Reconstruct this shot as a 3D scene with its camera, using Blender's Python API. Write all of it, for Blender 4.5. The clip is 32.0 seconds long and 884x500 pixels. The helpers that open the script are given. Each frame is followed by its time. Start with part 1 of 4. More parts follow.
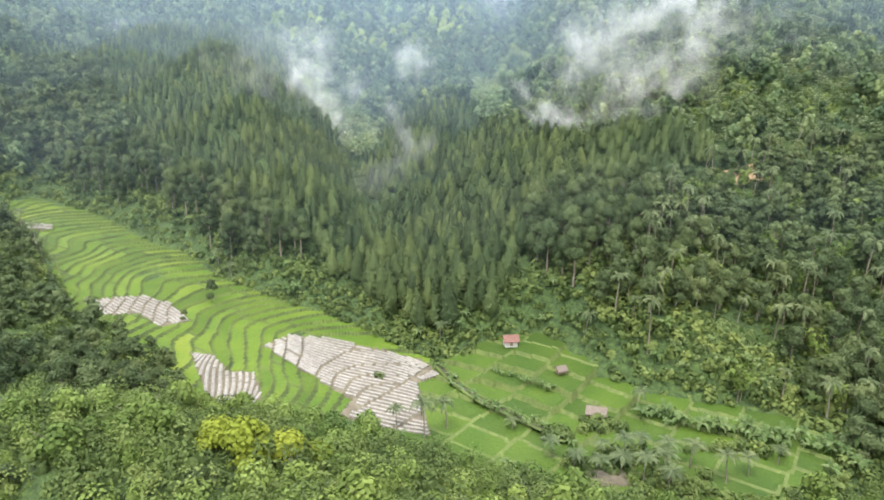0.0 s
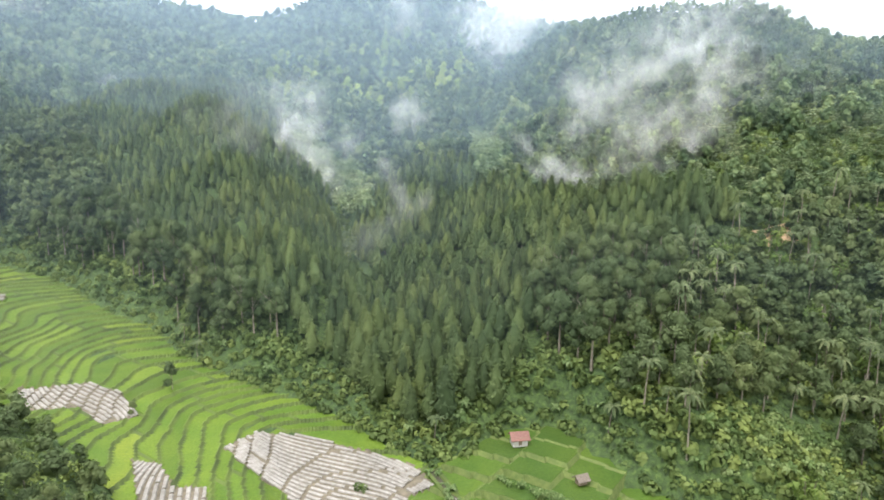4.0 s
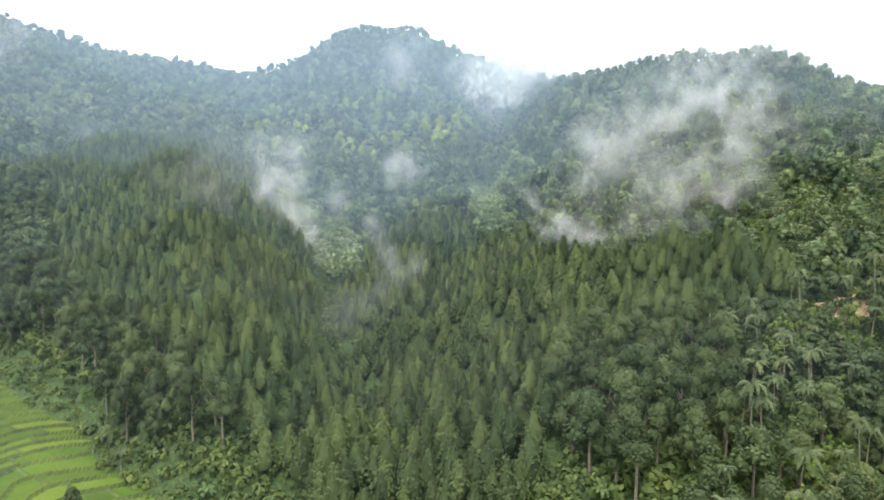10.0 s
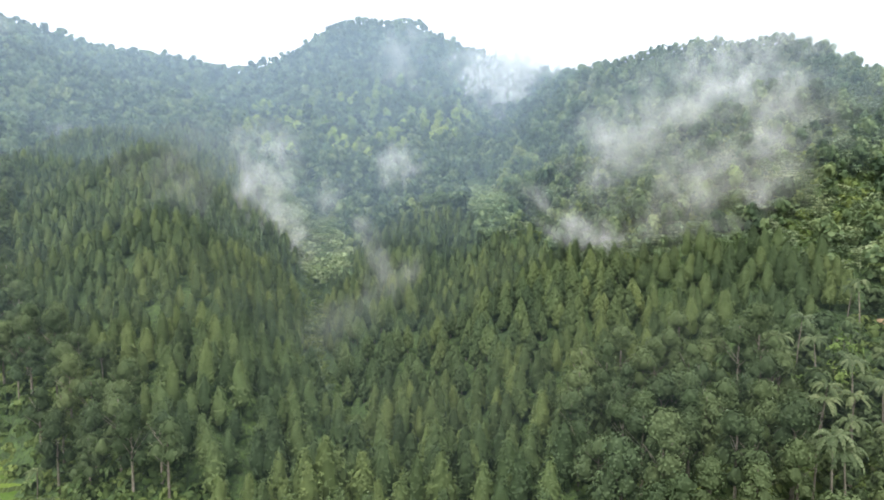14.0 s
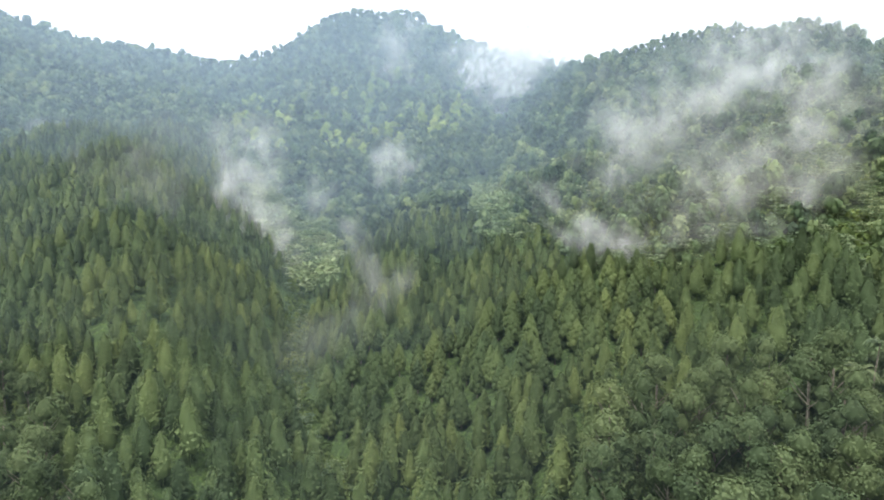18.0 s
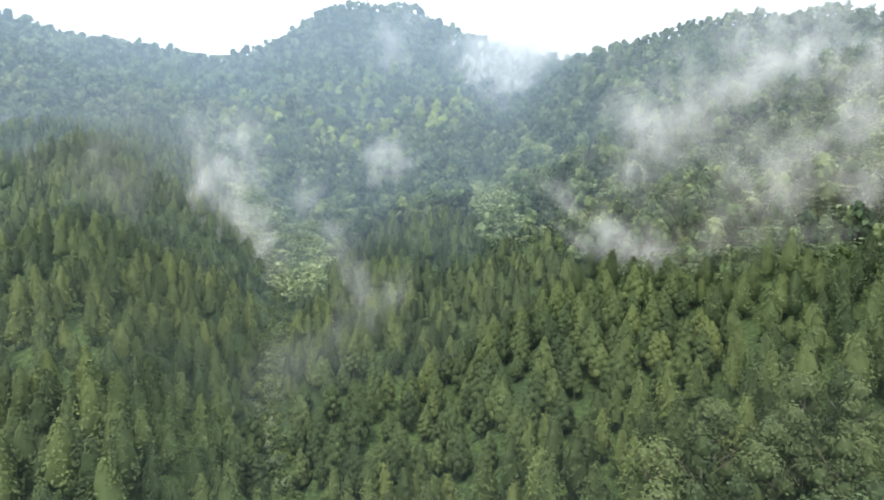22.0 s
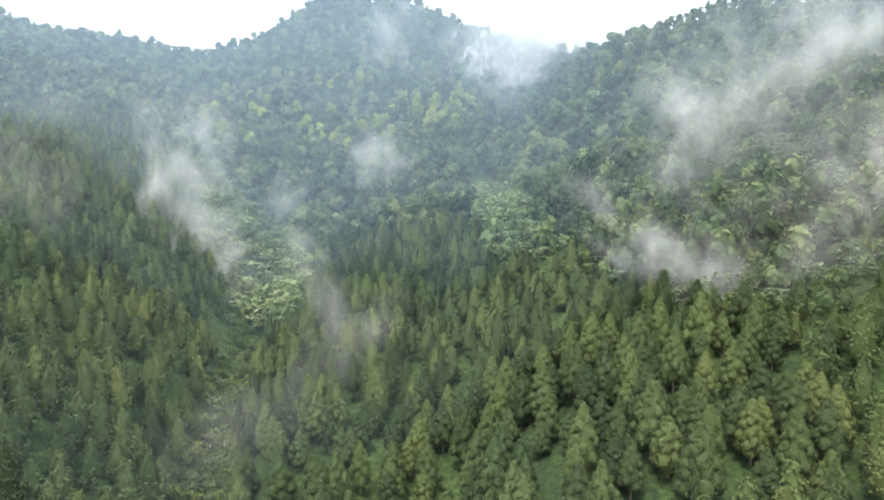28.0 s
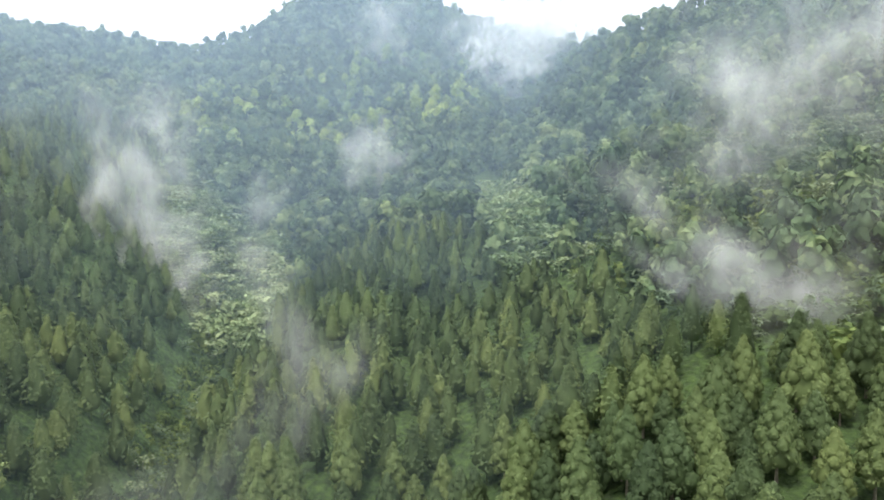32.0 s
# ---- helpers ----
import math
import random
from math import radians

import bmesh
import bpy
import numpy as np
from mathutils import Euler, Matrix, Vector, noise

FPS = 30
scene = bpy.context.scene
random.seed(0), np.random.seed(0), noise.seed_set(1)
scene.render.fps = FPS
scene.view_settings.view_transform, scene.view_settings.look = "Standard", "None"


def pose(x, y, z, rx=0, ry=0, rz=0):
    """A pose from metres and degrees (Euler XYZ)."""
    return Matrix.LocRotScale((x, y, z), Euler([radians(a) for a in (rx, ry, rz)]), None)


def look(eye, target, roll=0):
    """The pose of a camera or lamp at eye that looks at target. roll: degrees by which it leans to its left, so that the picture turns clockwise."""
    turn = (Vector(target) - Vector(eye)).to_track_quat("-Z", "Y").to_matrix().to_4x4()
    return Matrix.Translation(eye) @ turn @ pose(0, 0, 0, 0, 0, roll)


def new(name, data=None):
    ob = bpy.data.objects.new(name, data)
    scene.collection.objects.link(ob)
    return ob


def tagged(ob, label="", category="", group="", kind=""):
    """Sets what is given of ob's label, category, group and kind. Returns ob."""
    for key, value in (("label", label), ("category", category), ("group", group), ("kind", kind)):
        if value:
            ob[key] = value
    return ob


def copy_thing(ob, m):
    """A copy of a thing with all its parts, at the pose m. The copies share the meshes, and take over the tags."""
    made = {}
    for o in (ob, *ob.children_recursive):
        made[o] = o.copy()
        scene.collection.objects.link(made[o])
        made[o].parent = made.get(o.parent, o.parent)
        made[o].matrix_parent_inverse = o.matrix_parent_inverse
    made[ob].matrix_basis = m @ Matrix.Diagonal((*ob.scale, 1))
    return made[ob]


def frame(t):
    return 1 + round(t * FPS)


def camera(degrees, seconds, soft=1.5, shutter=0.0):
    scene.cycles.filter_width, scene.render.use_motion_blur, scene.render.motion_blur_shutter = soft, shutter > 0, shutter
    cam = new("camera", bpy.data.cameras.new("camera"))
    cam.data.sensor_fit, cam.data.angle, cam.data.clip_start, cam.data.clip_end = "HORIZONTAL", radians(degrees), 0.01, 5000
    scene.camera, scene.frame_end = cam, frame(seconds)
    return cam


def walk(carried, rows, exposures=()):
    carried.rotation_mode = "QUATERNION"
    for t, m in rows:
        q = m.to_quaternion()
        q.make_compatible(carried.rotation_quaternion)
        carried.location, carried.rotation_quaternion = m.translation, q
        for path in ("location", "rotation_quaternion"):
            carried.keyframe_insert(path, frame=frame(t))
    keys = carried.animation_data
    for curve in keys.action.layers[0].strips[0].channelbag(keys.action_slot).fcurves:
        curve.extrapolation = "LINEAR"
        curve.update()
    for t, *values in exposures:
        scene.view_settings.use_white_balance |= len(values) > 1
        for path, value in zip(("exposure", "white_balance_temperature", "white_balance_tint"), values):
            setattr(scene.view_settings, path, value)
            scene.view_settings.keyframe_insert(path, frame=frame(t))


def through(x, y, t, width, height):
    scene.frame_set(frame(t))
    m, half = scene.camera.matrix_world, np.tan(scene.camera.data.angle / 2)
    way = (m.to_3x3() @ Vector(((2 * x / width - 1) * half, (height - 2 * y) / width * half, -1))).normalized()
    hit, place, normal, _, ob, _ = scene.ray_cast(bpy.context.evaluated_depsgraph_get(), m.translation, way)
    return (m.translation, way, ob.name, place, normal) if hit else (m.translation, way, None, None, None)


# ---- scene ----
cam = camera(72.5, 32.0, soft=1.75)
# seconds, eye x, y, z, pitch, turn to the left, lean
PATH = [
    (0.0, -0.00, 0.00, 75.00, -14.83, 2.56, 0.73), (1.0, 0.05, 6.68, 75.17, -14.17, 2.59, 0.65),
    (2.0, 0.10, 13.49, 75.33, -13.15, 2.63, 0.58), (3.0, 0.18, 20.37, 75.51, -11.60, 2.64, 0.46),
    (4.0, 0.31, 27.19, 75.69, -10.04, 2.66, 0.32), (5.0, 0.48, 33.95, 75.79, -8.42, 2.68, 0.24),
    (6.0, 0.62, 40.62, 75.80, -6.87, 2.68, 0.21), (7.0, 0.68, 47.20, 75.73, -5.19, 2.69, 0.21),
    (7.5, 0.67, 50.46, 75.69, -4.79, 2.69, 0.21), (8.0, 0.65, 53.72, 75.65, -4.74, 2.69, 0.21),
    (9.0, 0.54, 60.23, 75.55, -4.74, 2.68, 0.17), (10.5, 0.28, 70.06, 75.31, -4.75, 2.64, 0.10),
    (12.0, 0.30, 80.17, 75.22, -4.77, 2.65, 0.09), (14.0, 0.47, 93.50, 75.14, -4.78, 2.69, 0.04),
    (16.0, 0.46, 106.70, 75.26, -4.85, 2.72, -0.06), (18.0, 0.46, 119.87, 75.24, -4.87, 2.77, -0.09),
    (20.0, 0.46, 133.16, 75.22, -4.84, 2.82, -0.14), (22.0, 0.25, 146.25, 75.04, -4.81, 2.81, -0.17),
    (24.0, 0.02, 159.64, 75.09, -4.67, 2.82, -0.20), (26.0, -0.17, 173.08, 75.24, -4.65, 2.87, -0.24),
    (28.0, -0.26, 186.63, 75.15, -4.55, 2.99, -0.32), (29.0, -0.20, 193.41, 75.13, -4.56, 3.07, -0.40),
    (29.2, -0.19, 194.77, 75.13, -4.55, 3.09, -0.42), (29.4, -0.19, 198.46, 75.13, -4.53, 3.11, -0.44),
    (30.5, -0.12, 206.02, 75.12, -4.51, 3.25, -0.58), (31.5, -0.03, 212.78, 75.04, -4.42, 3.38, -0.77),
    (31.7, -0.02, 218.00, 75.02, -4.42, 3.41, -0.80), (32.0, 0.00, 220.00, 75.00, -4.41, 3.46, -0.86)]


def aim(x, y, z, pitch, turn, lean):
    p, a = radians(pitch), radians(turn)
    way = Vector((-math.sin(a) * math.cos(p), math.cos(a) * math.cos(p), math.sin(p)))
    return look((x, y, z), Vector((x, y, z)) + 100 * way, lean)


walk(cam, [(t, aim(*rest)) for t, *rest in PATH], [(0.0, 0.48), (2.0, 0.43), (4.0, 0.33), (7.0, 0.14), (9.0, 0.10), (32.0, 0.12)])
scene.cycles.transparent_max_bounces = 72

# ---------------------------------------------------------------- light
world = bpy.data.worlds.new("world")
scene.world = world
world.use_nodes = True
wt = world.node_tree
wt.nodes.clear()
sky = wt.nodes.new("ShaderNodeTexSky")
sky.sky_type, sky.sun_disc = "NISHITA", False
sky.sun_elevation, sky.sun_rotation = radians(67), radians(200)
sky.air_density, sky.dust_density = 1.0, 4.0
sky_bg = wt.nodes.new("ShaderNodeBackground")
sky_bg.inputs["Strength"].default_value = 0.10
wt.links.new(sky.outputs[0], sky_bg.inputs["Color"])
# thin bright overcast under the blue
cloud_bg = wt.nodes.new("ShaderNodeBackground")
cloud_bg.inputs["Strength"].default_value = 2.3
cloud_noise = wt.nodes.new("ShaderNodeTexNoise")
cloud_noise.inputs["Scale"].default_value, cloud_noise.inputs["Detail"].default_value = 2.2, 4
cloud_ramp = wt.nodes.new("ShaderNodeValToRGB")
cloud_ramp.color_ramp.elements[0].color = (0.90, 0.95, 1.0, 1)
cloud_ramp.color_ramp.elements[1].color = (1.12, 1.12, 1.10, 1)
wt.links.new(cloud_noise.outputs["Fac"], cloud_ramp.inputs[0])
wt.links.new(cloud_ramp.outputs[0], cloud_bg.inputs["Color"])
sky_mix = wt.nodes.new("ShaderNodeMixShader")
sky_mix.inputs[0].default_value = 0.85
wt.links.new(sky_bg.outputs[0], sky_mix.inputs[1])
wt.links.new(cloud_bg.outputs[0], sky_mix.inputs[2])
world_out = wt.nodes.new("ShaderNodeOutputWorld")
wt.links.new(sky_mix.outputs[0], world_out.inputs[0])

sun_data = bpy.data.lights.new("sun", "SUN")
sun_data.energy, sun_data.angle, sun_data.color = 3.0, radians(12), (1.0, 0.95, 0.86)
sun = new("sun", sun_data)
sun.matrix_world = look((0, 0, 300), (40, 110, 20))


# ---------------------------------------------------------------- materials
def shader(name):
    m = bpy.data.materials.new(name)
    m.use_nodes = True
    nt = m.node_tree
    return m, nt, nt.nodes["Principled BSDF"], nt.nodes["Material Output"]


def ramp(nt, fac, stops):
    r = nt.nodes.new("ShaderNodeValToRGB")
    els = r.color_ramp.elements
    while len(els) < len(stops):
        els.new(0.5)
    for el, (p, c) in zip(els, stops):
        el.position, el.color = p, (*c, 1)
    nt.links.new(fac, r.inputs[0])
    return r.outputs[0]


def math_node(nt, op, a, b):
    n = nt.nodes.new("ShaderNodeMath")
    n.operation = op
    for i, v in enumerate((a, b)):
        if isinstance(v, (int, float)):
            n.inputs[i].default_value = v
        else:
            nt.links.new(v, n.inputs[i])
    return n.outputs[0]


def mixed(nt, mode, fac, a, b):
    n = nt.nodes.new("ShaderNodeMix")
    n.data_type, n.blend_type = "RGBA", mode
    for sock, v in ((n.inputs[0], fac), (n.inputs[6], a), (n.inputs[7], b)):
        if isinstance(v, (int, float)):
            sock.default_value = v
        elif isinstance(v, tuple):
            sock.default_value = (*v, 1)
        else:
            nt.links.new(v, sock)
    return n.outputs[2]


def noise_tex(nt, scale, detail=3, coord="Object", rough=0.6):
    tc = nt.nodes.new("ShaderNodeTexCoord")
    n = nt.nodes.new("ShaderNodeTexNoise")
    n.inputs["Scale"].default_value, n.inputs["Detail"].default_value = scale, detail
    n.inputs["Roughness"].default_value = rough
    nt.links.new(tc.outputs[coord], n.inputs["Vector"])
    return n.outputs["Fac"]


def world_noise(nt, scale, detail=3):
    g = nt.nodes.new("ShaderNodeNewGeometry")
    n = nt.nodes.new("ShaderNodeTexNoise")
    n.inputs["Scale"].default_value, n.inputs["Detail"].default_value = scale, detail
    nt.links.new(g.outputs["Position"], n.inputs["Vector"])
    return n.outputs["Fac"]


def bumped(nt, bsdf, height, strength, dist):
    b = nt.nodes.new("ShaderNodeBump")
    b.inputs["Strength"].default_value, b.inputs["Distance"].default_value = strength, dist
    nt.links.new(height, b.inputs["Height"])
    nt.links.new(b.outputs[0], bsdf.inputs["Normal"])


def leaf_material(name, dark, mid, light, through=0.3, patch=0.02):
    """Foliage: a tint for each tree and each spray, patches over the stand, light shining through."""
    m, nt, bsdf, out = shader(name)
    at = nt.nodes.new("ShaderNodeAttribute")
    at.attribute_name = "tint"
    oi = nt.nodes.new("ShaderNodeObjectInfo")
    v = math_node(nt, "FRACT", math_node(nt, "ADD", at.outputs["Fac"], oi.outputs["Random"]), 0.0)
    spray = nt.nodes.new("ShaderNodeAttribute")
    spray.attribute_name = "spray"
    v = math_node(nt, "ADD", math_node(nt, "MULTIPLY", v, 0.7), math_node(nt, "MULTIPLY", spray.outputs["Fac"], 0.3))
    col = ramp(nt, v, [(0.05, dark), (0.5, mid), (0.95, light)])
    patches = ramp(nt, world_noise(nt, patch, 2), [(0.35, (0.86, 0.92, 0.96)), (0.65, (1.10, 1.06, 0.96))])
    col = mixed(nt, "MULTIPLY", 1.0, col, patches)
    nt.links.new(col, bsdf.inputs["Base Color"])
    bsdf.inputs["Roughness"].default_value = 0.65
    bsdf.inputs["Specular IOR Level"].default_value = 0.2
    tl = nt.nodes.new("ShaderNodeBsdfTranslucent")
    nt.links.new(col, tl.inputs["Color"])
    mx = nt.nodes.new("ShaderNodeMixShader")
    mx.inputs[0].default_value = through
    nt.links.new(bsdf.outputs[0], mx.inputs[1])
    nt.links.new(tl.outputs[0], mx.inputs[2])
    nt.links.new(mx.outputs[0], out.inputs["Surface"])
    return m


def plain_material(name, c1, c2, scale, rough=0.85, bump=0.3, metal=0.0, detail=5):
    m, nt, bsdf, out = shader(name)
    n = noise_tex(nt, scale, detail)
    big = world_noise(nt, 0.15, 2)
    col = ramp(nt, n, [(0.3, c1), (0.7, c2)])
    col = mixed(nt, "MULTIPLY", 0.6, col, ramp(nt, big, [(0.3, (0.75, 0.75, 0.75)), (0.7, (1.2, 1.2, 1.2))]))
    nt.links.new(col, bsdf.inputs["Base Color"])
    bsdf.inputs["Roughness"].default_value, bsdf.inputs["Metallic"].default_value = rough, metal
    bumped(nt, bsdf, n, bump, 0.05)
    return m


PINE = leaf_material("pine_needles", (0.038, 0.060, 0.026), (0.080, 0.114, 0.045), (0.146, 0.184, 0.066), 0.2)
TALL = leaf_material("tall_tree_leaves", (0.043, 0.067, 0.030), (0.081, 0.114, 0.050), (0.136, 0.172, 0.074))
HILL = leaf_material("hill_tree_leaves", (0.030, 0.056, 0.030), (0.100, 0.150, 0.070), (0.25, 0.31, 0.14))
GOLD = leaf_material("young_yellow_leaves", (0.17, 0.24, 0.06), (0.29, 0.37, 0.10), (0.41, 0.48, 0.16))
YELLOW = leaf_material("yellow_bush_leaves", (0.11, 0.15, 0.02), (0.20, 0.245, 0.03), (0.29, 0.33, 0.05))
LIME = leaf_material("lime_leaves", (0.066, 0.110, 0.026), (0.128, 0.186, 0.046), (0.205, 0.275, 0.076))
SHRUB = leaf_material("shrub_leaves", (0.050, 0.080, 0.026), (0.108, 0.152, 0.048), (0.19, 0.24, 0.075))
PALE = leaf_material("pale_fern_leaves", (0.085, 0.125, 0.070), (0.15, 0.20, 0.108), (0.25, 0.30, 0.17))
FROND = leaf_material("pale_gully_fronds", (0.13, 0.185, 0.09), (0.235, 0.305, 0.15), (0.36, 0.42, 0.23))
PALM = leaf_material("palm_leaves", (0.044, 0.067, 0.032), (0.090, 0.120, 0.056), (0.170, 0.202, 0.105))
BANANA = leaf_material("banana_leaves", (0.06, 0.105, 0.035), (0.12, 0.18, 0.065), (0.2, 0.26, 0.12))
BARK = plain_material("bark", (0.12, 0.10, 0.075), (0.27, 0.24, 0.19), 3.0, 0.9, 0.6)
SOIL = plain_material("wet_soil", (0.085, 0.072, 0.052), (0.17, 0.145, 0.105), 0.8, 0.9, 0.5)
BARE = plain_material("bare_earth", (0.26, 0.17, 0.09), (0.42, 0.30, 0.18), 0.6, 0.9, 0.5)
# shade on the terrace risers put into the dark end of the grass green
BUND = plain_material("grassy_bund", (0.034, 0.052, 0.014), (0.092, 0.130, 0.022), 0.12, 0.85, 0.4)
PLASTIC = plain_material("silver_mulch_film", (0.15, 0.135, 0.115), (0.29, 0.275, 0.26), 0.9, 0.5, 0.35)
PLASTER = plain_material("white_plaster", (0.45, 0.43, 0.40), (0.62, 0.60, 0.57), 1.5, 0.8, 0.1)
TILE = plain_material("red_roof_tile", (0.14, 0.06, 0.05), (0.24, 0.12, 0.10), 2.5, 0.75, 0.3)
THATCH = plain_material("grey_brown_thatch", (0.10, 0.08, 0.065), (0.20, 0.165, 0.14), 3.0, 0.9, 0.6)
WOOD = plain_material("weathered_wood", (0.14, 0.10, 0.07), (0.30, 0.23, 0.16), 4.0, 0.8, 0.4)
DARK = plain_material("dark_opening", (0.02, 0.02, 0.02), (0.05, 0.045, 0.04), 2.0, 0.6, 0.1)
PATHS = plain_material("pale_grassy_path", (0.062, 0.095, 0.020), (0.120, 0.150, 0.040), 0.9, 0.85, 0.3)
WATER = plain_material("muddy_water", (0.05, 0.05, 0.035), (0.09, 0.085, 0.06), 0.5, 0.12, 0.05)


def ground_material():
    m, nt, bsdf, out = shader("undergrowth")
    fine = world_noise(nt, 0.9, 6)
    big = world_noise(nt, 0.035, 4)
    col = ramp(nt, fine, [(0.3, (0.020, 0.036, 0.012)), (0.55, (0.045, 0.080, 0.022)), (0.75, (0.085, 0.130, 0.035))])
    col = mixed(nt, "MULTIPLY", 0.7, col, ramp(nt, big, [(0.35, (0.6, 0.7, 0.6)), (0.65, (1.3, 1.25, 1.0))]))
    nt.links.new(col, bsdf.inputs["Base Color"])
    bsdf.inputs["Roughness"].default_value = 0.9
    bumped(nt, bsdf, fine, 1.0, 0.8)
    return m


def rice_material(name, a, b, c, d):
    m, nt, bsdf, out = shader(name)
    oi = nt.nodes.new("ShaderNodeObjectInfo")
    base = ramp(nt, oi.outputs["Random"], [(0.0, a), (0.4, b), (0.85, c), (1.0, d)])
    fine = world_noise(nt, 1.6, 5)
    big = world_noise(nt, 0.09, 3)
    col = mixed(nt, "MULTIPLY", 0.8, base, ramp(nt, fine, [(0.3, (0.72, 0.78, 0.7)), (0.7, (1.2, 1.15, 1.1))]))
    col = mixed(nt, "MULTIPLY", 0.7, col, ramp(nt, big, [(0.35, (0.75, 0.85, 0.8)), (0.65, (1.25, 1.12, 1.1))]))
    nt.links.new(col, bsdf.inputs["Base Color"])
    bsdf.inputs["Roughness"].default_value = 0.7
    bsdf.inputs["Specular IOR Level"].default_value = 0.25
    bumped(nt, bsdf, fine, 0.6, 0.25)
    return m


GROUND = ground_material()
RICE = rice_material("young_rice", (0.056, 0.098, 0.011), (0.072, 0.124, 0.013), (0.090, 0.146, 0.016), (0.118, 0.166, 0.020))
OLD_RICE = rice_material("taller_rice", (0.040, 0.076, 0.011), (0.050, 0.092, 0.012), (0.060, 0.106, 0.014), (0.074, 0.120, 0.016))

# ---------------------------------------------------------------- the lie of the land
# crest lines of ridges and spurs: x, y, height
SPUR = [(2, 192, 4), (-30, 210, 12), (-62, 237, 28), (-95, 280, 47), (-128, 332, 67), (-165, 400, 94), (-182, 452, 100), (-205, 515, 121), (-235, 600, 134), (-262, 700, 180)]
FLANK = [(-203, 508, 114), (-245, 482, 113), (-285, 455, 84), (-340, 415, 62)]
MID = [(-8, 214, 16), (-18, 256, 16), (-28, 300, 30), (-24, 355, 44), (-14, 405, 62), (-18, 475, 77), (-25, 530, 97), (-60, 600, 110), (-110, 640, 118)]
PEAK = [(-262, 772, 214), (-200, 778, 233), (-173, 780, 247), (-146, 782, 264), (-125, 784, 271), (-64, 786, 266), (-24, 788, 247), (10, 790, 234), (44, 790, 225), (88, 786, 211)]
BACK = [(-760, 640, 300), (-540, 740, 276), (-420, 760, 240), (-333, 770, 226), (-241, 770, 210), (-185, 800, 190), (-80, 800, 180), (43, 800, 190)]
EASTB = [(44, 790, 222), (90, 700, 195), (100, 600, 175), (108, 535, 167), (130, 502, 170), (188, 482, 168)]
EAST = [(52, 190, 24), (74, 226, 33), (94, 258, 39), (122, 315, 75), (152, 390, 122), (188, 482, 167), (240, 490, 148), (300, 500, 149), (420, 540, 160)]
SUB = [(20, 214, 20), (36, 250, 28), (54, 294, 50), (64, 340, 60), (95, 400, 76)]
SHOULDER = [(122, 315, 73), (220, 330, 93), (340, 350, 112)]
NEAR = [(240, -60, 50), (60, -20, 46), (-8, 30, 37), (-24, 62, 27), (-52, 68, 26), (-90, 98, 19), (-135, 135, 22), (-190, 180, 34), (-300, 260, 66), (-480, 380, 110)]
LEFTW = [(-760, 640, 300), (-520, 520, 190), (-400, 420, 120), (-300, 330, 60)]
BROW = [(-140, 700, 196), (-138, 612, 128), (-128, 565, 96)]
BREAST = [(-40, 720, 201), (-26, 650, 152), (-40, 590, 108), (-70, 560, 92)]
# lines of the gullies that cut between the spurs: x, y, depth
GULLY = [(-4, 190, 0), (-15, 223, 4), (-36, 262, 5), (-52, 290, 7), (-62, 330, 9), (-78, 388, 9), (-100, 470, 8), (-128, 540, 2)]
CLEFT = [(14, 205, 1), (8, 232, 5), (1, 247, 6), (-4, 264, 5), (-4, 300, 0)]


def along(x, y, pts, slope, rnd):
    """Height of a ridge with that crest line and fall to its sides."""
    best = np.full(np.shape(x), -1e9)
    for (ax, ay, az), (bx, by, bz) in zip(pts, pts[1:]):
        dx, dy = bx - ax, by - ay
        t = np.clip(((x - ax) * dx + (y - ay) * dy) / (dx * dx + dy * dy), 0, 1)
        d = np.hypot(x - ax - t * dx, y - ay - t * dy)
        best = np.maximum(best, az + t * (bz - az) - slope * (np.sqrt(d * d + rnd * rnd) - rnd))
    return best


def valley(x, y):
    u = -0.83 * x + 0.55 * (y - 150)
    c = 0.55 * x + 0.83 * (y - 150)
    knoll = 5.0 * np.exp(-((x - 20) ** 2 + (y - 166) ** 2) / 700)
    return -5 + 0.1 * np.maximum(u, 0) + 0.0011 * np.minimum(np.abs(c), 70) ** 2 + knoll


def cut_depth(x, y, line, width):
    """How deep a gully cuts, falling off to its sides."""
    best = np.zeros(np.shape(x))
    for (ax, ay, az), (bx, by, bz) in zip(line, line[1:]):
        dx, dy = bx - ax, by - ay
        t = np.clip(((x - ax) * dx + (y - ay) * dy) / (dx * dx + dy * dy), 0, 1)
        d = np.hypot(x - ax - t * dx, y - ay - t * dy)
        best = np.maximum(best, (az + t * (bz - az)) * np.exp(-(d / width) ** 2))
    return best


def height(x, y):
    x, y = np.asarray(x, float), np.asarray(y, float)
    forms = [valley(x, y), along(x, y, SPUR, 0.66, 8), along(x, y, MID, 0.58, 12), along(x, y, PEAK, 0.93, 8),
             along(x, y, BACK, 0.5, 8), along(x, y, EASTB, 0.95, 8), along(x, y, EAST, 0.55, 8), along(x, y, SUB, 0.5, 8),
             along(x, y, SHOULDER, 0.5, 15), along(x, y, NEAR, 0.55, 8), along(x, y, LEFTW, 0.5, 15),
             along(x, y, FLANK, 0.5, 14), along(x, y, BROW, 0.6, 14), along(x, y, BREAST, 0.6, 14)]
    top = np.max(forms, axis=0)
    whole = top + 2.2 * np.log(sum(np.exp((f - top) / 2.2) for f in forms))
    return whole - cut_depth(x, y, GULLY, 8.0) - cut_depth(x, y, CLEFT, 8.0)


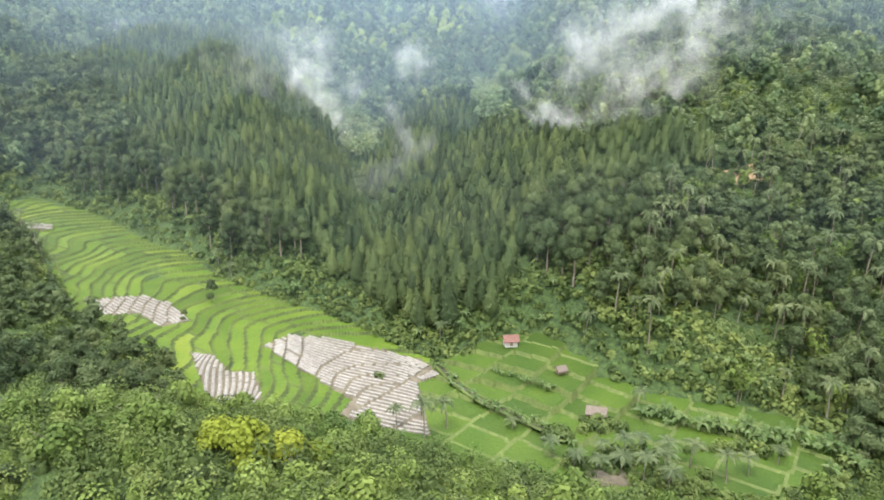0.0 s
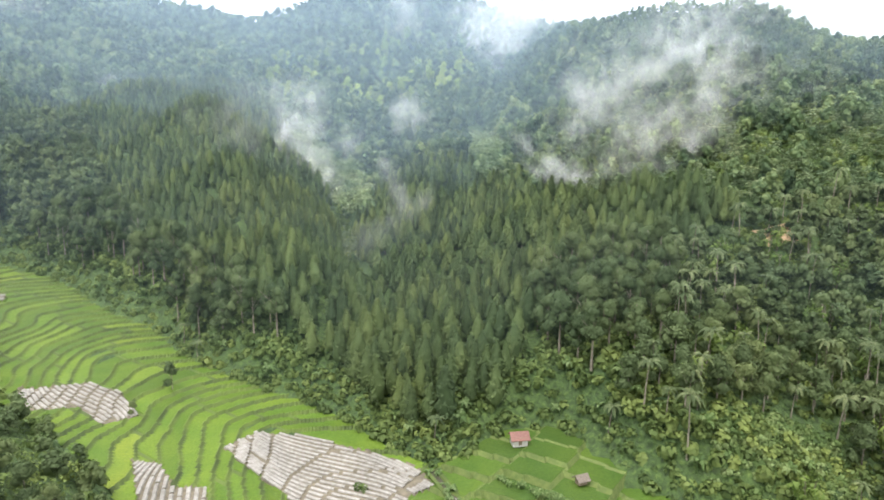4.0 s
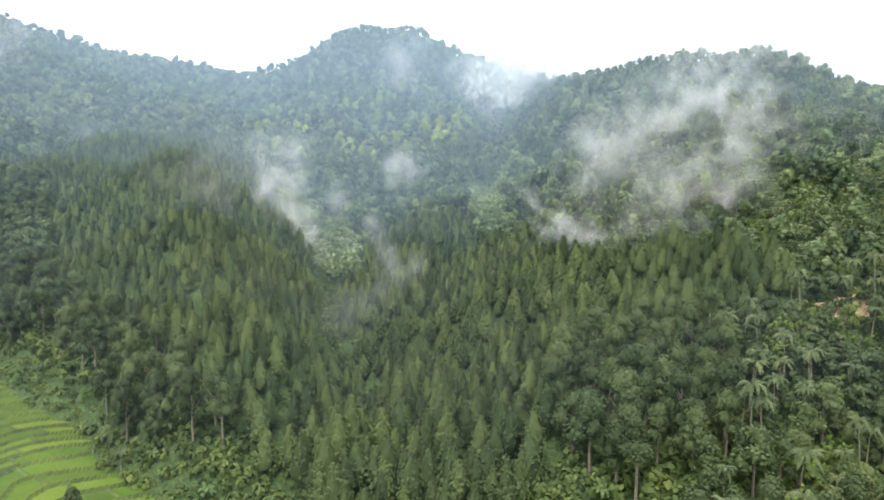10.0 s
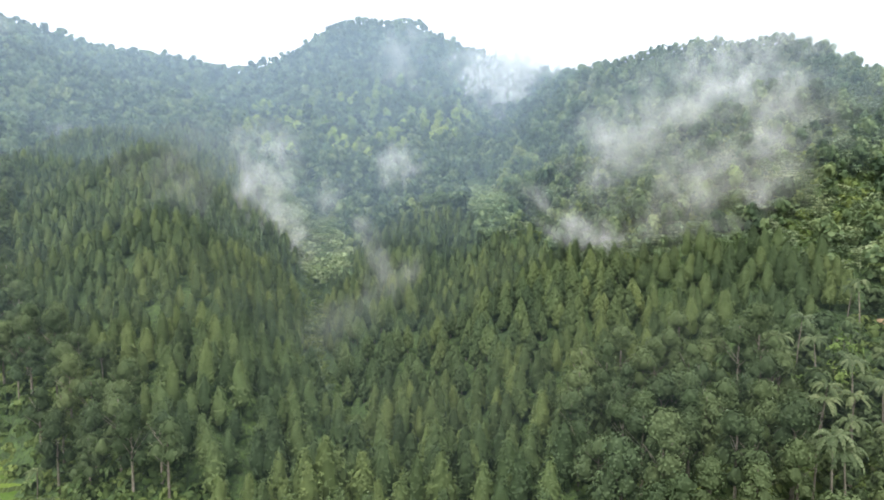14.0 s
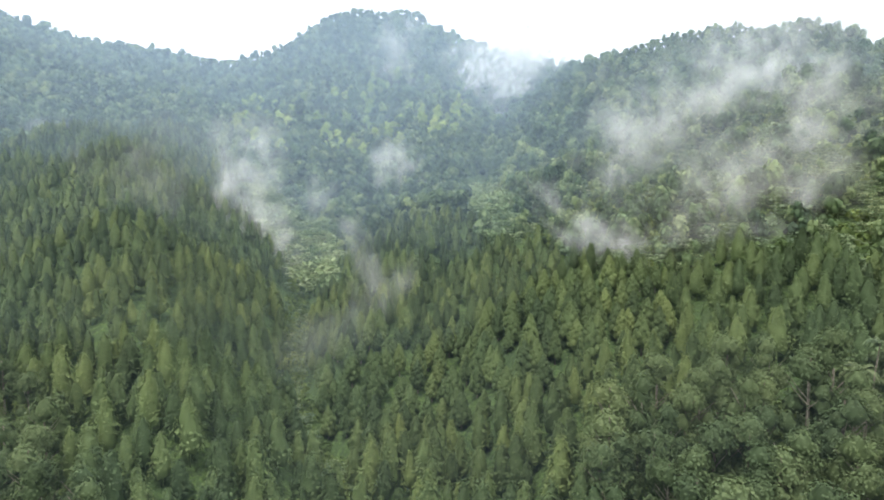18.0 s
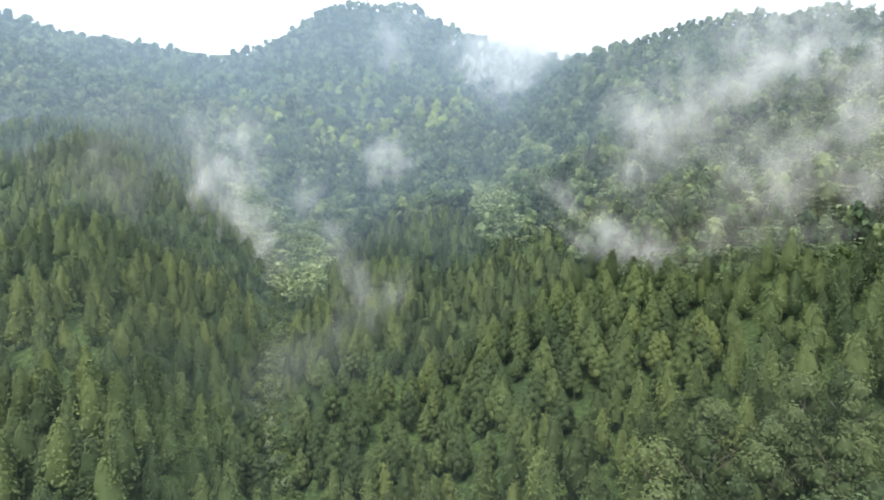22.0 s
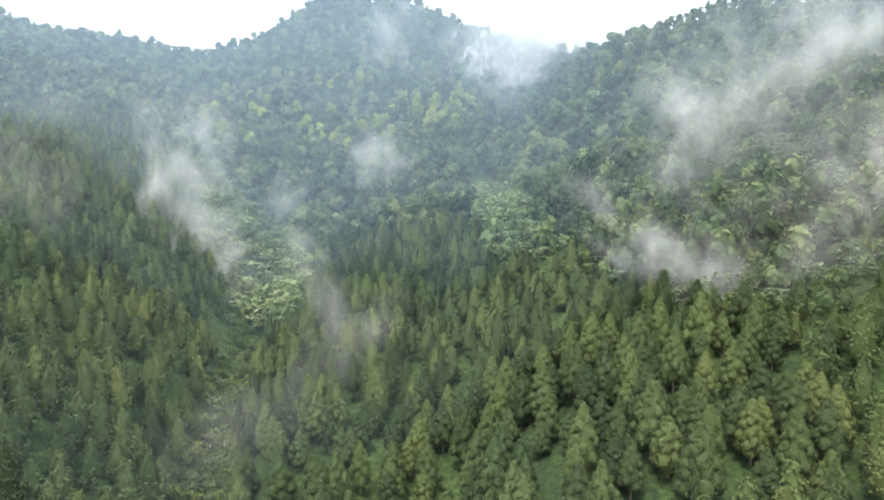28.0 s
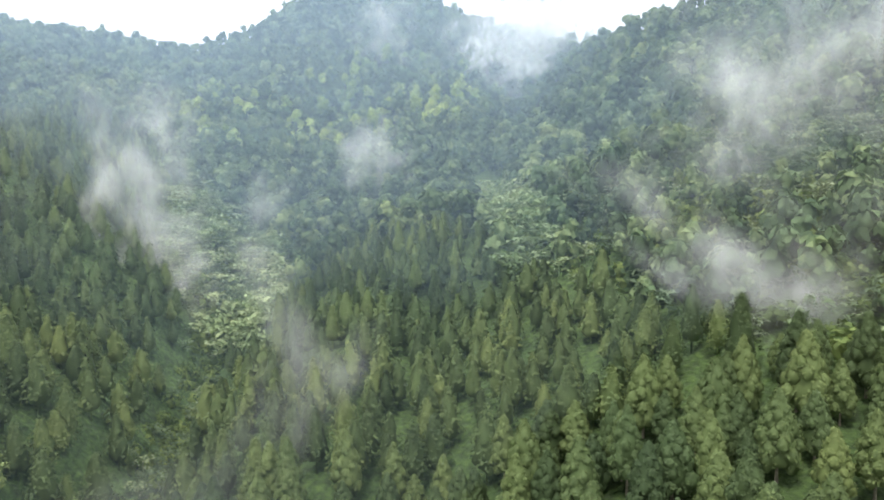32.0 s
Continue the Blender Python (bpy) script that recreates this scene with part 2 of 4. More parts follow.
def rough(x, y):
    return (1.1 * np.sin(x / 15 + 1.4 * np.sin(y / 21)) + 0.9 * np.sin(y / 12 + 1.2 * np.sin(x / 18))
            + 0.8 * np.sin((x + y) / 33) + 0.6 * np.sin((x - 0.6 * y) / 8.5))


def inside(x, y, poly):
    hit = np.zeros(np.shape(x), bool)
    for (ax, ay), (bx, by) in zip(poly, poly[1:] + poly[:1]):
        cross = ((ay > y) != (by > y)) & (x < (bx - ax) * (y - ay) / ((by - ay) + 1e-12) + ax)
        hit ^= cross
    return hit


FIELDS = [(-222, 296), (-162, 264), (-139, 247), (-106, 229), (-95, 214), (-71, 200), (-52, 194), (-33, 183), (-20, 170), (-9, 163),
          (-1, 167), (10, 179), (24, 182), (32, 172), (38, 159), (48, 151), (68, 147), (82, 142), (88, 132), (84, 120),
          (64, 108), (35, 108), (10, 111), (-15, 116), (-29, 123), (-47, 125), (-57, 122), (-74, 139), (-97, 155), (-121, 168),
          (-142, 190), (-152, 205), (-185, 235), (-230, 272)]


def edge_distance(x, y, poly):
    """Distance to the outline of a polygon, negative inside."""
    d = np.full(np.shape(x), 1e9)
    for (ax, ay), (bx, by) in zip(poly, poly[1:] + poly[:1]):
        dx, dy = bx - ax, by - ay
        t = np.clip(((x - ax) * dx + (y - ay) * dy) / (dx * dx + dy * dy), 0, 1)
        d = np.minimum(d, np.hypot(x - ax - t * dx, y - ay - t * dy))
    return np.where(inside(x, y, poly), -d, d)


def land(x, y):
    """The ground itself: the forms, their roughness outside the fields, and a bed under the terraces."""
    x, y = np.asarray(x, float), np.asarray(y, float)
    e = edge_distance(x, y, FIELDS)
    far = np.clip((np.hypot(x, y - 300) - 900) / 900, 0, 1)
    w = np.clip(e / 9 + 0.1, 0, 1)
    w = w * w * (3 - 2 * w)
    h = (height(x, y) + rough(x, y) * np.clip(e / 12, 0, 1)) * w + (valley(x, y) - 1.2 * np.clip(-e / 3, 0, 1)) * (1 - w)
    return h * (1 - far) + far * (40 + 0.04 * np.hypot(x, y))


def mesh_from(name, verts, faces, material=None, smooth=False, attrs=None):
    """A mesh from arrays: verts (n, 3), faces (m, 3 or 4), attributes a value a face."""
    verts, faces = np.asarray(verts, np.float32), np.asarray(faces, np.int32)
    me = bpy.data.meshes.new(name)
    n, k = faces.shape
    me.vertices.add(len(verts))
    me.vertices.foreach_set("co", verts.ravel())
    me.loops.add(n * k)
    me.loops.foreach_set("vertex_index", faces.ravel())
    me.polygons.add(n)
    me.polygons.foreach_set("loop_start", np.arange(0, n * k, k, dtype=np.int32))
    me.polygons.foreach_set("use_smooth", np.full(n, smooth))
    for key, values in (attrs or {}).items():
        a = me.attributes.new(key, "FLOAT", "FACE")
        a.data.foreach_set("value", np.asarray(values, np.float32))
    if material:
        me.materials.append(material)
    me.update(calc_edges=True)
    return me


def grid_faces(nx, ny):
    i, j = np.meshgrid(np.arange(nx - 1), np.arange(ny - 1))
    a = (j * nx + i).ravel()
    return np.stack([a, a + 1, a + nx + 1, a + nx], 1)


def spaced(lo, hi, step, far):
    inner = np.arange(lo, hi + 0.1, step)
    out, s, p = [], step, 0.0
    while p < far:
        s *= 1.22
        p += s
        out.append(p)
    out = np.array(out)
    return np.concatenate([lo - out[::-1], inner, hi + out])


gx, gy = spaced(-430, 400, 5.0, 3600), spaced(-40, 840, 5.0, 3600)
GX, GY = np.meshgrid(gx, gy)
ground = new("ground", mesh_from("ground", np.stack([GX, GY, land(GX, GY)], 2).reshape(-1, 3), grid_faces(len(gx), len(gy)), GROUND, True))
tagged(ground, "hilly ground covered in dark green undergrowth", "ground", kind="structure")

# ---------------------------------------------------------------- plant shapes
RNG = np.random.default_rng(7)


def sprays(points, normals, size, rng, flat=0.22, aspect=0.8):
    """One leafy quad at each point, turned near its normal."""
    n = len(points)
    nor = normals + rng.normal(0, flat, (n, 3))
    nor /= np.linalg.norm(nor, axis=1)[:, None] + 1e-9
    t = np.cross(nor, rng.normal(0, 1, (n, 3)))
    t /= np.linalg.norm(t, axis=1)[:, None] + 1e-9
    b = np.cross(nor, t)
    s = np.asarray(size).reshape(-1, 1) * np.ones((n, 1)) * rng.uniform(0.7, 1.3, (n, 1))
    w = s * aspect * rng.uniform(0.7, 1.2, (n, 1))
    drop = nor * s * 0.18
    v = np.stack([points - t * s - drop, points - b * w + drop, points + t * s - drop, points + b * w * 0.8 + drop], 1)
    return v.reshape(-1, 3), np.arange(4 * n).reshape(n, 4)


def join_pieces(pieces):
    vs, fs, at = [], [], 0
    for v, f in pieces:
        vs.append(v)
        fs.append(f + at)
        at += len(v)
    return np.concatenate(vs), np.concatenate(fs)


def lathe(profile, sides, rng=None, wobble=0.0):
    """Closed-round surface of (radius, height) rings."""
    a = np.arange(sides) / sides * 2 * math.pi
    v = []
    for r, z in profile:
        rr = r * (1 + (rng.normal(0, wobble, sides) if rng is not None else 0))
        v.append(np.stack([rr * np.cos(a), rr * np.sin(a), np.full(sides, z)], 1))
    v = np.concatenate(v)
    f = [(i * sides + j, i * sides + (j + 1) % sides, (i + 1) * sides + (j + 1) % sides, (i + 1) * sides + j)
         for i in range(len(profile) - 1) for j in range(sides)]
    return v, np.array(f)


def lobe_points(n, c, r, rng, low=-0.35):
    """Points and normals on the upper part of a squashed ball."""
    d = rng.normal(0, 1, (int(n * 1.8) + 8, 3))
    d /= np.linalg.norm(d, axis=1)[:, None]
    d = d[d[:, 2] > low][:n]
    rr = rng.uniform(0.82, 1.06, (len(d), 1))
    return np.array(c) + d * np.array(r) * rr, d


def pine_shape(seed, h=10.0, r=2.6, n=420, size=0.34, clumps=20):
    """An egg-shaped crown drawn to a soft point: plumes of short sprays that lie close on a lumpy heart."""
    rng = np.random.default_rng(seed)
    base = h * 0.22

    def reach(q):
        return r * np.clip(1 - q ** 1.5, 0, 1) ** 0.68 * np.clip((q + 0.4) / 0.55, 0.0, 1)

    pieces, fine = [], n > 500
    for k in range(clumps):
        q = ((k + rng.uniform(0.2, 0.8)) / clumps) ** 0.95
        a = k * 2.4 + rng.normal(0, 0.3)
        lr = r * ((0.38 if n > 500 else 0.46) - 0.20 * q) * rng.uniform(0.85, 1.2)
        out = max(0.0, reach(q) - 0.8 * lr) * rng.uniform(0.9, 1.1)
        c = (out * math.cos(a), out * math.sin(a), base + q * (h - base) * 0.94)
        p, d = lobe_points(max(6, n // clumps), c, (lr, lr, lr * 1.2), rng, -0.3)
        lift = np.array([0.5 * math.cos(a), 0.5 * math.sin(a), 0.7])
        pieces.append(sprays(p, d + lift, size * (1.1 - 0.3 * q), rng, 0.2, 0.62))
        if fine:
            v, f = lathe([(0.3 * lr, c[2] - 0.9 * lr), (0.8 * lr, c[2] - 0.2 * lr), (0.66 * lr, c[2] + 0.5 * lr), (0.1 * lr, c[2] + 1.05 * lr)], 6, rng, 0.1)
            pieces.append((v + np.array([c[0], c[1], 0]), f))
    q = np.linspace(0, 0.97, 10 if fine else 7)
    core, cf = lathe([((0.66 if fine else 0.64) * float(reach(k)), base + k * (h - base)) for k in q], 9 if fine else 8, rng, 0.16)
    core[:, 2] += rng.normal(0, 0.15, len(core))
    pieces.append((core, cf))
    return join_pieces(pieces)


def trunk_shape(h, r, sides=6, lean=0.0):
    v, f = lathe([(r * 1.35, -0.6), (r, h * 0.12), (r * 0.8, h * 0.5), (r * 0.45, h)], sides)
    v[:, 0] += lean * (v[:, 2] / h) ** 2
    return v, f


def broad_shape(seed, h=15.0, r=4.0, lobes=8, n=240, size=0.85, low=0.42, squash=0.7):
    rng = np.random.default_rng(seed)
    pieces = []
    for k in range(lobes):
        a, q = rng.uniform(0, 2 * math.pi), rng.uniform(0, 1)
        z = h * (low + (0.86 - low) * q)
        out = r * (0.72 - 0.55 * q) * rng.uniform(0.6, 1.1)
        lr = r * rng.uniform(0.42, 0.62)
        c = (out * math.cos(a), out * math.sin(a), z)
        p, d = lobe_points(n // lobes, c, (lr, lr, lr * squash), rng)
        pieces.append(sprays(p, d + np.array([0, 0, 0.3]), size, rng))
        v, f = lathe([(0.35 * lr, c[2] - 0.5 * lr * squash), (0.74 * lr, c[2]), (0.2 * lr, c[2] + 0.72 * lr * squash)], 5, rng, 0.1)
        pieces.append((v + np.array([c[0], c[1], 0]), f))
    return join_pieces(pieces)


def tall_trunk_shape(seed, h, r):
    """A trunk with a few limbs that reach into the crown."""
    rng = np.random.default_rng(seed)
    pieces = [trunk_shape(h * 0.8, r)]
    for k in range(4):
        a, z = rng.uniform(0, 6.28), h * rng.uniform(0.42, 0.62)
        v, f = lathe([(r * 0.45, 0), (r * 0.3, 1.6), (r * 0.12, 3.4)], 4)
        v = np.stack([v[:, 0] + v[:, 2] * 0.8 * math.cos(a), v[:, 1] + v[:, 2] * 0.8 * math.sin(a), v[:, 2] * 0.9 + z], 1)
        pieces.append((v, f))
    return join_pieces(pieces)


def shrub_shape(seed, h=2.6, r=1.9, n=40, size=0.6):
    rng = np.random.default_rng(seed)
    pieces = []
    for k in range(2):
        a = rng.uniform(0, 6.28)
        p, d = lobe_points(n // 2, (0.45 * r * math.cos(a), 0.45 * r * math.sin(a), h * 0.42), (r * 0.8, r * 0.8, h * 0.55), rng, -0.5)
        pieces.append(sprays(p, d + np.array([0, 0, 0.3]), size, rng))
    pieces.append(lathe([(r * 0.5, -0.5), (r * 0.48, h * 0.3), (r * 0.15, h * 0.55)], 5, rng, 0.15))
    return join_pieces(pieces)


def fern_shape(seed, h=4.2, r=2.4, n=84, size=0.5):
    """A small tree whose leaves lie in flat shelves."""
    rng = np.random.default_rng(seed)
    pieces = []
    for k in range(4):
        a, z = rng.uniform(0, 6.28), h * (0.45 + 0.17 * k)
        c = np.array([0.5 * r * math.cos(a), 0.5 * r * math.sin(a), z])
        b, s = rng.uniform(0, 6.28, n // 4), r * 0.75 * np.sqrt(rng.uniform(0, 1, n // 4))
        p = c + np.stack([s * np.cos(b), s * np.sin(b), rng.normal(0, 0.12, n // 4) - 0.12 * s * s / r], 1)
        pieces.append(sprays(p, np.tile((0, 0, 1.0), (n // 4, 1)), size, rng, 0.4, 0.5))
    pieces.append(lathe([(0.12, -0.5), (0.09, h * 0.6), (0.04, h)], 4))
    return join_pieces(pieces)


def bamboo_shape(seed, h=12.0, n=230, size=0.6):
    """Arching culms that bow outwards under feathery leaves."""
    rng = np.random.default_rng(seed)
    pts, nor = [], []
    for k in range(15):
        a, lean = rng.uniform(0, 6.28), rng.uniform(1.2, 4.2)
        m = n // 15
        q = rng.uniform(0.35, 1.0, m)
        hh = h * rng.uniform(0.75, 1.05)
        out = 0.5 + lean * q ** 2.4
        z = hh * (q - 0.16 * q ** 5)
        p = np.stack([out * math.cos(a), out * math.sin(a), z], 1) + rng.normal(0, 0.4, (m, 3))
        pts.append(p)
        nor.append(np.tile((math.cos(a) * 0.7, math.sin(a) * 0.7, 0.8), (m, 1)))
    return sprays(np.concatenate(pts), np.concatenate(nor), size, rng, 0.4, 0.5)


def culm_parts(seed, clump, h=10.0):
    rng = np.random.default_rng(seed)
    for k in range(7):
        a, lean = rng.uniform(0, 6.28), rng.uniform(0.6, 2.0)
        v, f = lathe([(0.09, -0.4), (0.08, h * 0.5), (0.04, h * 0.9)], 4)
        q = np.clip(v[:, 2] / h, 0, 1) ** 2
        part("culm", (v + np.stack([(0.4 + lean * q) * math.cos(a), (0.4 + lean * q) * math.sin(a), 0 * q], 1), f), BARK, clump)


def frond_shape(length=3.6, width=0.5, droop=1.0, rise=0.8):
    """One feathered frond: a bowed midrib with leaflets hanging to both sides."""
    v, f = [], []
    seg = 9
    for i in range(seg):
        q0, q1 = i / seg, (i + 0.82) / seg
        for side in (-1, 1):
            ws = [width * math.sin(math.pi * min(1.0, 0.14 + 0.86 * q)) ** 0.7 for q in (q0, q1)]
            pts = []
            for q, w in ((q0, 0.0), (q1, 0.0), (q1, ws[1]), (q0, ws[0])):
                x = length * q * (1 - 0.16 * q)
                z = rise * math.sin(q * 2.0) - droop * q ** 2.2 * 1.7
                pts.append((x + 0.35 * w, side * w, z - 0.55 * w))
            at = len(v)
            v += pts
            f.append((at, at + 1, at + 2, at + 3))
    return np.array(v), np.array(f)


def rosette(n, length, width, droop, rise, seed, z):
    rng = np.random.default_rng(seed)
    pieces = []
    for k in range(n):
        v, f = frond_shape(length * rng.uniform(0.8, 1.1), width, droop * rng.uniform(0.3, 1.4), rise * rng.uniform(0.3, 1.6))
        a = k / n * 6.283 + rng.normal(0, 0.2)
        c, s = math.cos(a), math.sin(a)
        pieces.append((np.stack([v[:, 0] * c - v[:, 1] * s, v[:, 0] * s + v[:, 1] * c, v[:, 2] + z], 1), f))
    return join_pieces(pieces)


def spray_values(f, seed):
    """A tint for each loose spray; the closed heart of a crown keeps one even tint, slightly darkened for inner shade.
    """
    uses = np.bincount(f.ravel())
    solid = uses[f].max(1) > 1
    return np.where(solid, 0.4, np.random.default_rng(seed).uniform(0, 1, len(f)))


def scatter(name, shapes, spots, material, label, category, lift=-0.3):
    """ONE mesh of many plants: spots are rows of x, y, scale, stretch."""
    spots = np.asarray(spots, float)
    if not len(spots):
        return None
    rng = np.random.default_rng(len(spots))
    zz = land(spots[:, 0], spots[:, 1]) + lift
    pick = rng.integers(0, len(shapes), len(spots))
    turn = rng.uniform(0, 6.283, len(spots))
    tint = rng.uniform(0, 1, len(spots))
    V, F, T, S, at = [], [], [], [], 0
    for k, (v, f) in enumerate(shapes):
        m = np.where(pick == k)[0]
        if not len(m):
            continue
        c, s = np.cos(turn[m])[:, None], np.sin(turn[m])[:, None]
        sc, st = spots[m, 2][:, None], spots[m, 3][:, None]
        x = (v[None, :, 0] * c - v[None, :, 1] * s) * sc + spots[m, 0][:, None]
        y = (v[None, :, 0] * s + v[None, :, 1] * c) * sc + spots[m, 1][:, None]
        z = v[None, :, 2] * sc * st + zz[m][:, None]
        V.append(np.stack([x, y, z], 2).reshape(-1, 3))
        F.append((f[None] + (np.arange(len(m)) * len(v))[:, None, None]).reshape(-1, 4) + at)
        T.append(np.repeat(tint[m], len(f)))
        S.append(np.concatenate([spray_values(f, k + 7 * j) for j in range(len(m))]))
        at += len(m) * len(v)
    ob = new(name, mesh_from(name, np.concatenate(V), np.concatenate(F), material, True, {"tint": np.concatenate(T), "spray": np.concatenate(S)}))
    return tagged(ob, label, category, kind="stuff")


def part(name, shape, material, parent, label="", seed=0):
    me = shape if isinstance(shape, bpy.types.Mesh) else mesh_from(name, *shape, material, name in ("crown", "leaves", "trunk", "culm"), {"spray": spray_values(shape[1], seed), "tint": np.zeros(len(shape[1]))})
    ob = new(name, me)
    ob.parent = parent
    if label:
        ob["label"] = label
    return ob


def thing(name, label, category, group=""):
    return tagged(new(name), label, category, group)


def set_out(protos, spots, seed=1, lift=-0.2):
    """Copies of the prototype things at rows of x, y, scale, stretch; the prototypes take the first places."""
    rng = np.random.default_rng(seed)
    spots = np.asarray(spots, float)
    zz = land(spots[:, 0], spots[:, 1]) + lift
    for i, (x, y, sc, st) in enumerate(spots):
        m = Matrix.LocRotScale((x, y, zz[i]), Euler((0, 0, rng.uniform(0, 6.28))), (sc, sc, sc * st))
        k = i if i < len(protos) else int(rng.integers(0, len(protos)))
        if i < len(protos):
            protos[k].matrix_basis = m
        else:
            made = copy_thing(protos[k], Matrix())
            made.matrix_basis = m


def jitter_grid(x0, x1, y0, y1, step, seed, jitter=0.42):
    rng = np.random.default_rng(seed)
    nx, ny = int((x1 - x0) / step), int((y1 - y0) / (step * 0.9))
    i, j = np.meshgrid(np.arange(nx), np.arange(ny))
    x = x0 + (i + 0.5 * (j % 2)) * step + rng.normal(0, jitter * step * 0.5, i.shape)
    y = y0 + j * step * 0.9 + rng.normal(0, jitter * step * 0.5, i.shape)
    return x.ravel(), y.ravel(), rng

# ---------------------------------------------------------------- which plants grow where
PINE_STAND = [(-16, 170), (2, 176), (14, 184), (18, 196), (20, 208), (22, 222), (30, 236), (62, 238), (100, 250), (100, 264), (88, 284), (70, 294), (50, 302), (38, 312), (32, 330), (26, 358), (8, 362), (4, 405), (-14, 414), (-40, 440),
              (-62, 420), (-58, 372), (-100, 400), (-132, 470), (-150, 512), (-190, 545), (-230, 530), (-262, 498), (-330, 450), (-320, 420), (-235, 372), (-190, 330), (-140, 272), (-100, 246), (-62, 214), (-50, 203), (-30, 190)]
TALL_EAST = [(20, 194), (34, 178), (52, 186), (66, 214), (62, 244), (30, 238), (21, 216)]
TALL_WEST = [(-56, 203), (-62, 214), (-100, 246), (-140, 272), (-190, 330), (-240, 400), (-300, 420), (-290, 340), (-215, 300), (-150, 262), (-106, 232), (-90, 216)]
MIXED_EAST = [(34, 170), (48, 153), (86, 142), (88, 118), (100, 84), (190, 50), (260, 200), (180, 262), (110, 250), (66, 240), (52, 186)]
FERN_EAST = [(100, 264), (112, 256), (180, 262), (300, 290), (330, 480), (190, 470), (120, 440), (62, 440), (22, 440), (22, 400), (20, 360), (34, 328), (40, 312), (52, 303), (72, 295), (90, 285)]
FERN_BAND = [(8, 364), (19, 361), (21, 400), (16, 450), (8, 520), (-6, 540), (-8, 500), (2, 440), (6, 410)]
FERN_GULLY = [(-60, 372), (-64, 420), (-90, 480), (-130, 500), (-132, 470), (-100, 402)]
NEAR_HILL = [(64, 107), (86, 116), (100, 84), (120, 30), (-20, 10), (-140, 40), (-300, 200), (-260, 262), (-230, 272), (-185, 235), (-152, 205), (-142, 190), (-121, 168),
             (-97, 155), (-74, 139), (-57, 122), (-47, 125), (-29, 123), (-15, 116), (10, 111), (35, 108)]


def in_view(x, y):
    """The stretch of land that lies open to the valley."""
    return (np.abs(x + 0.047 * y) < 0.83 * (y + 45)) & (y < 812)


def rows_of(x, y, keep, rng, lo, hi):
    x, y = x[keep], y[keep]
    return np.stack([x, y, rng.uniform(lo, hi, len(x)), rng.uniform(0.88, 1.14, len(x))], 1)


# pines: tall on the spur's foot, closer and smaller towards its top
x, y, rng = jitter_grid(-400, 330, 60, 700, 5.2, 11, 0.6)
x, y = 0.92 * x - 0.39 * (y - 360), 360 + 0.39 * x + 0.92 * (y - 360)
keep = inside(x, y, PINE_STAND) & ~inside(x, y, FERN_BAND) & ~inside(x, y, FERN_GULLY) & ~inside(x, y, TALL_EAST) & ~inside(x, y, TALL_WEST) & in_view(x, y)
keep &= (rng.uniform(0, 1, len(x)) > 0.05) & (np.hypot(x - 67, y - 241) > 8) & (np.hypot(x - 109, y - 244) > 8) & (edge_distance(x, y, FIELDS) > np.where(x > -40, 3.5, 7.0))
keep &= (cut_depth(x, y, GULLY, 5.0) < 3.6)
pines = rows_of(x, y, keep, rng, 0.76, 1.16)
pines[:, 2] *= np.interp(pines[:, 1], [185, 215, 260, 330, 480], [1.32, 1.22, 1.04, 0.98, 0.86])
single = inside(pines[:, 0], pines[:, 1], [(-50, 258), (48, 258), (58, 306), (-60, 306)])
pine_shapes = [pine_shape(s, 9.0 + 0.45 * s, 2.5 + 0.2 * (s % 3), 1700, 0.18, 36) for s in range(5)]
pine_protos = []
for s in range(5):
    tree = thing("pine_tree", "slender pine with an egg-shaped crown of olive-green needles", "tree", "plantation pines")
    part("trunk", trunk_shape(7.6, 0.17), BARK, tree)
    part("crown", pine_shapes[s], PINE, tree, seed=s)
    pine_protos.append(tree)
set_out(pine_protos, pines[single][:300], 3)
rest = np.concatenate([pines[~single], pines[single][300:]])
pine_far = [pine_shape(s, 9.0 + 0.45 * s, 2.5 + 0.2 * (s % 3), 500, 0.29, 22) for s in range(6)]
pine_full = [join_pieces([p, trunk_shape(7.0, 0.16, 4)]) for p in pine_far]
close = rest[:, 1] < 325
scatter("pine_forest", pine_full, rest[close], PINE, "dense stand of egg-crowned olive-green pines on a hill spur", "forest")
pine_thin = [join_pieces([pine_shape(s, 8.9 + 0.45 * s, 2.6 + 0.2 * (s % 3), 150, 0.48, 13), trunk_shape(7.0, 0.16, 3)]) for s in range(5)]
scatter("upper_pine_forest", pine_thin, rest[~close], PINE, "hazy pine plantation climbing to the top of the spur", "forest")

# pale leafy growth along the bottom of the gully
x, y, rng = jitter_grid(-110, 10, 225, 420, 2.6, 41)
gul = rows_of(x, y, (cut_depth(x, y, GULLY, 5.0) > 3.2) & ~inside(x, y, FERN_GULLY), rng, 0.55, 1.1)
half = rng.uniform(0, 1, len(gul))
scatter("gully_bottom_ferns", [fern_shape(170 + s, 4.0, 2.2, 100, 0.42) for s in range(3)], gul[half < 0.25], PALE, "pale blue-green fronds along the bottom of the gully", "ferns")
scatter("gully_bottom_shrubs", [shrub_shape(180 + s, 3.0, 2.0, 60, 0.45) for s in range(3)], gul[half >= 0.25], SHRUB, "dark green shrubs along the bottom of the gully", "shrubs")

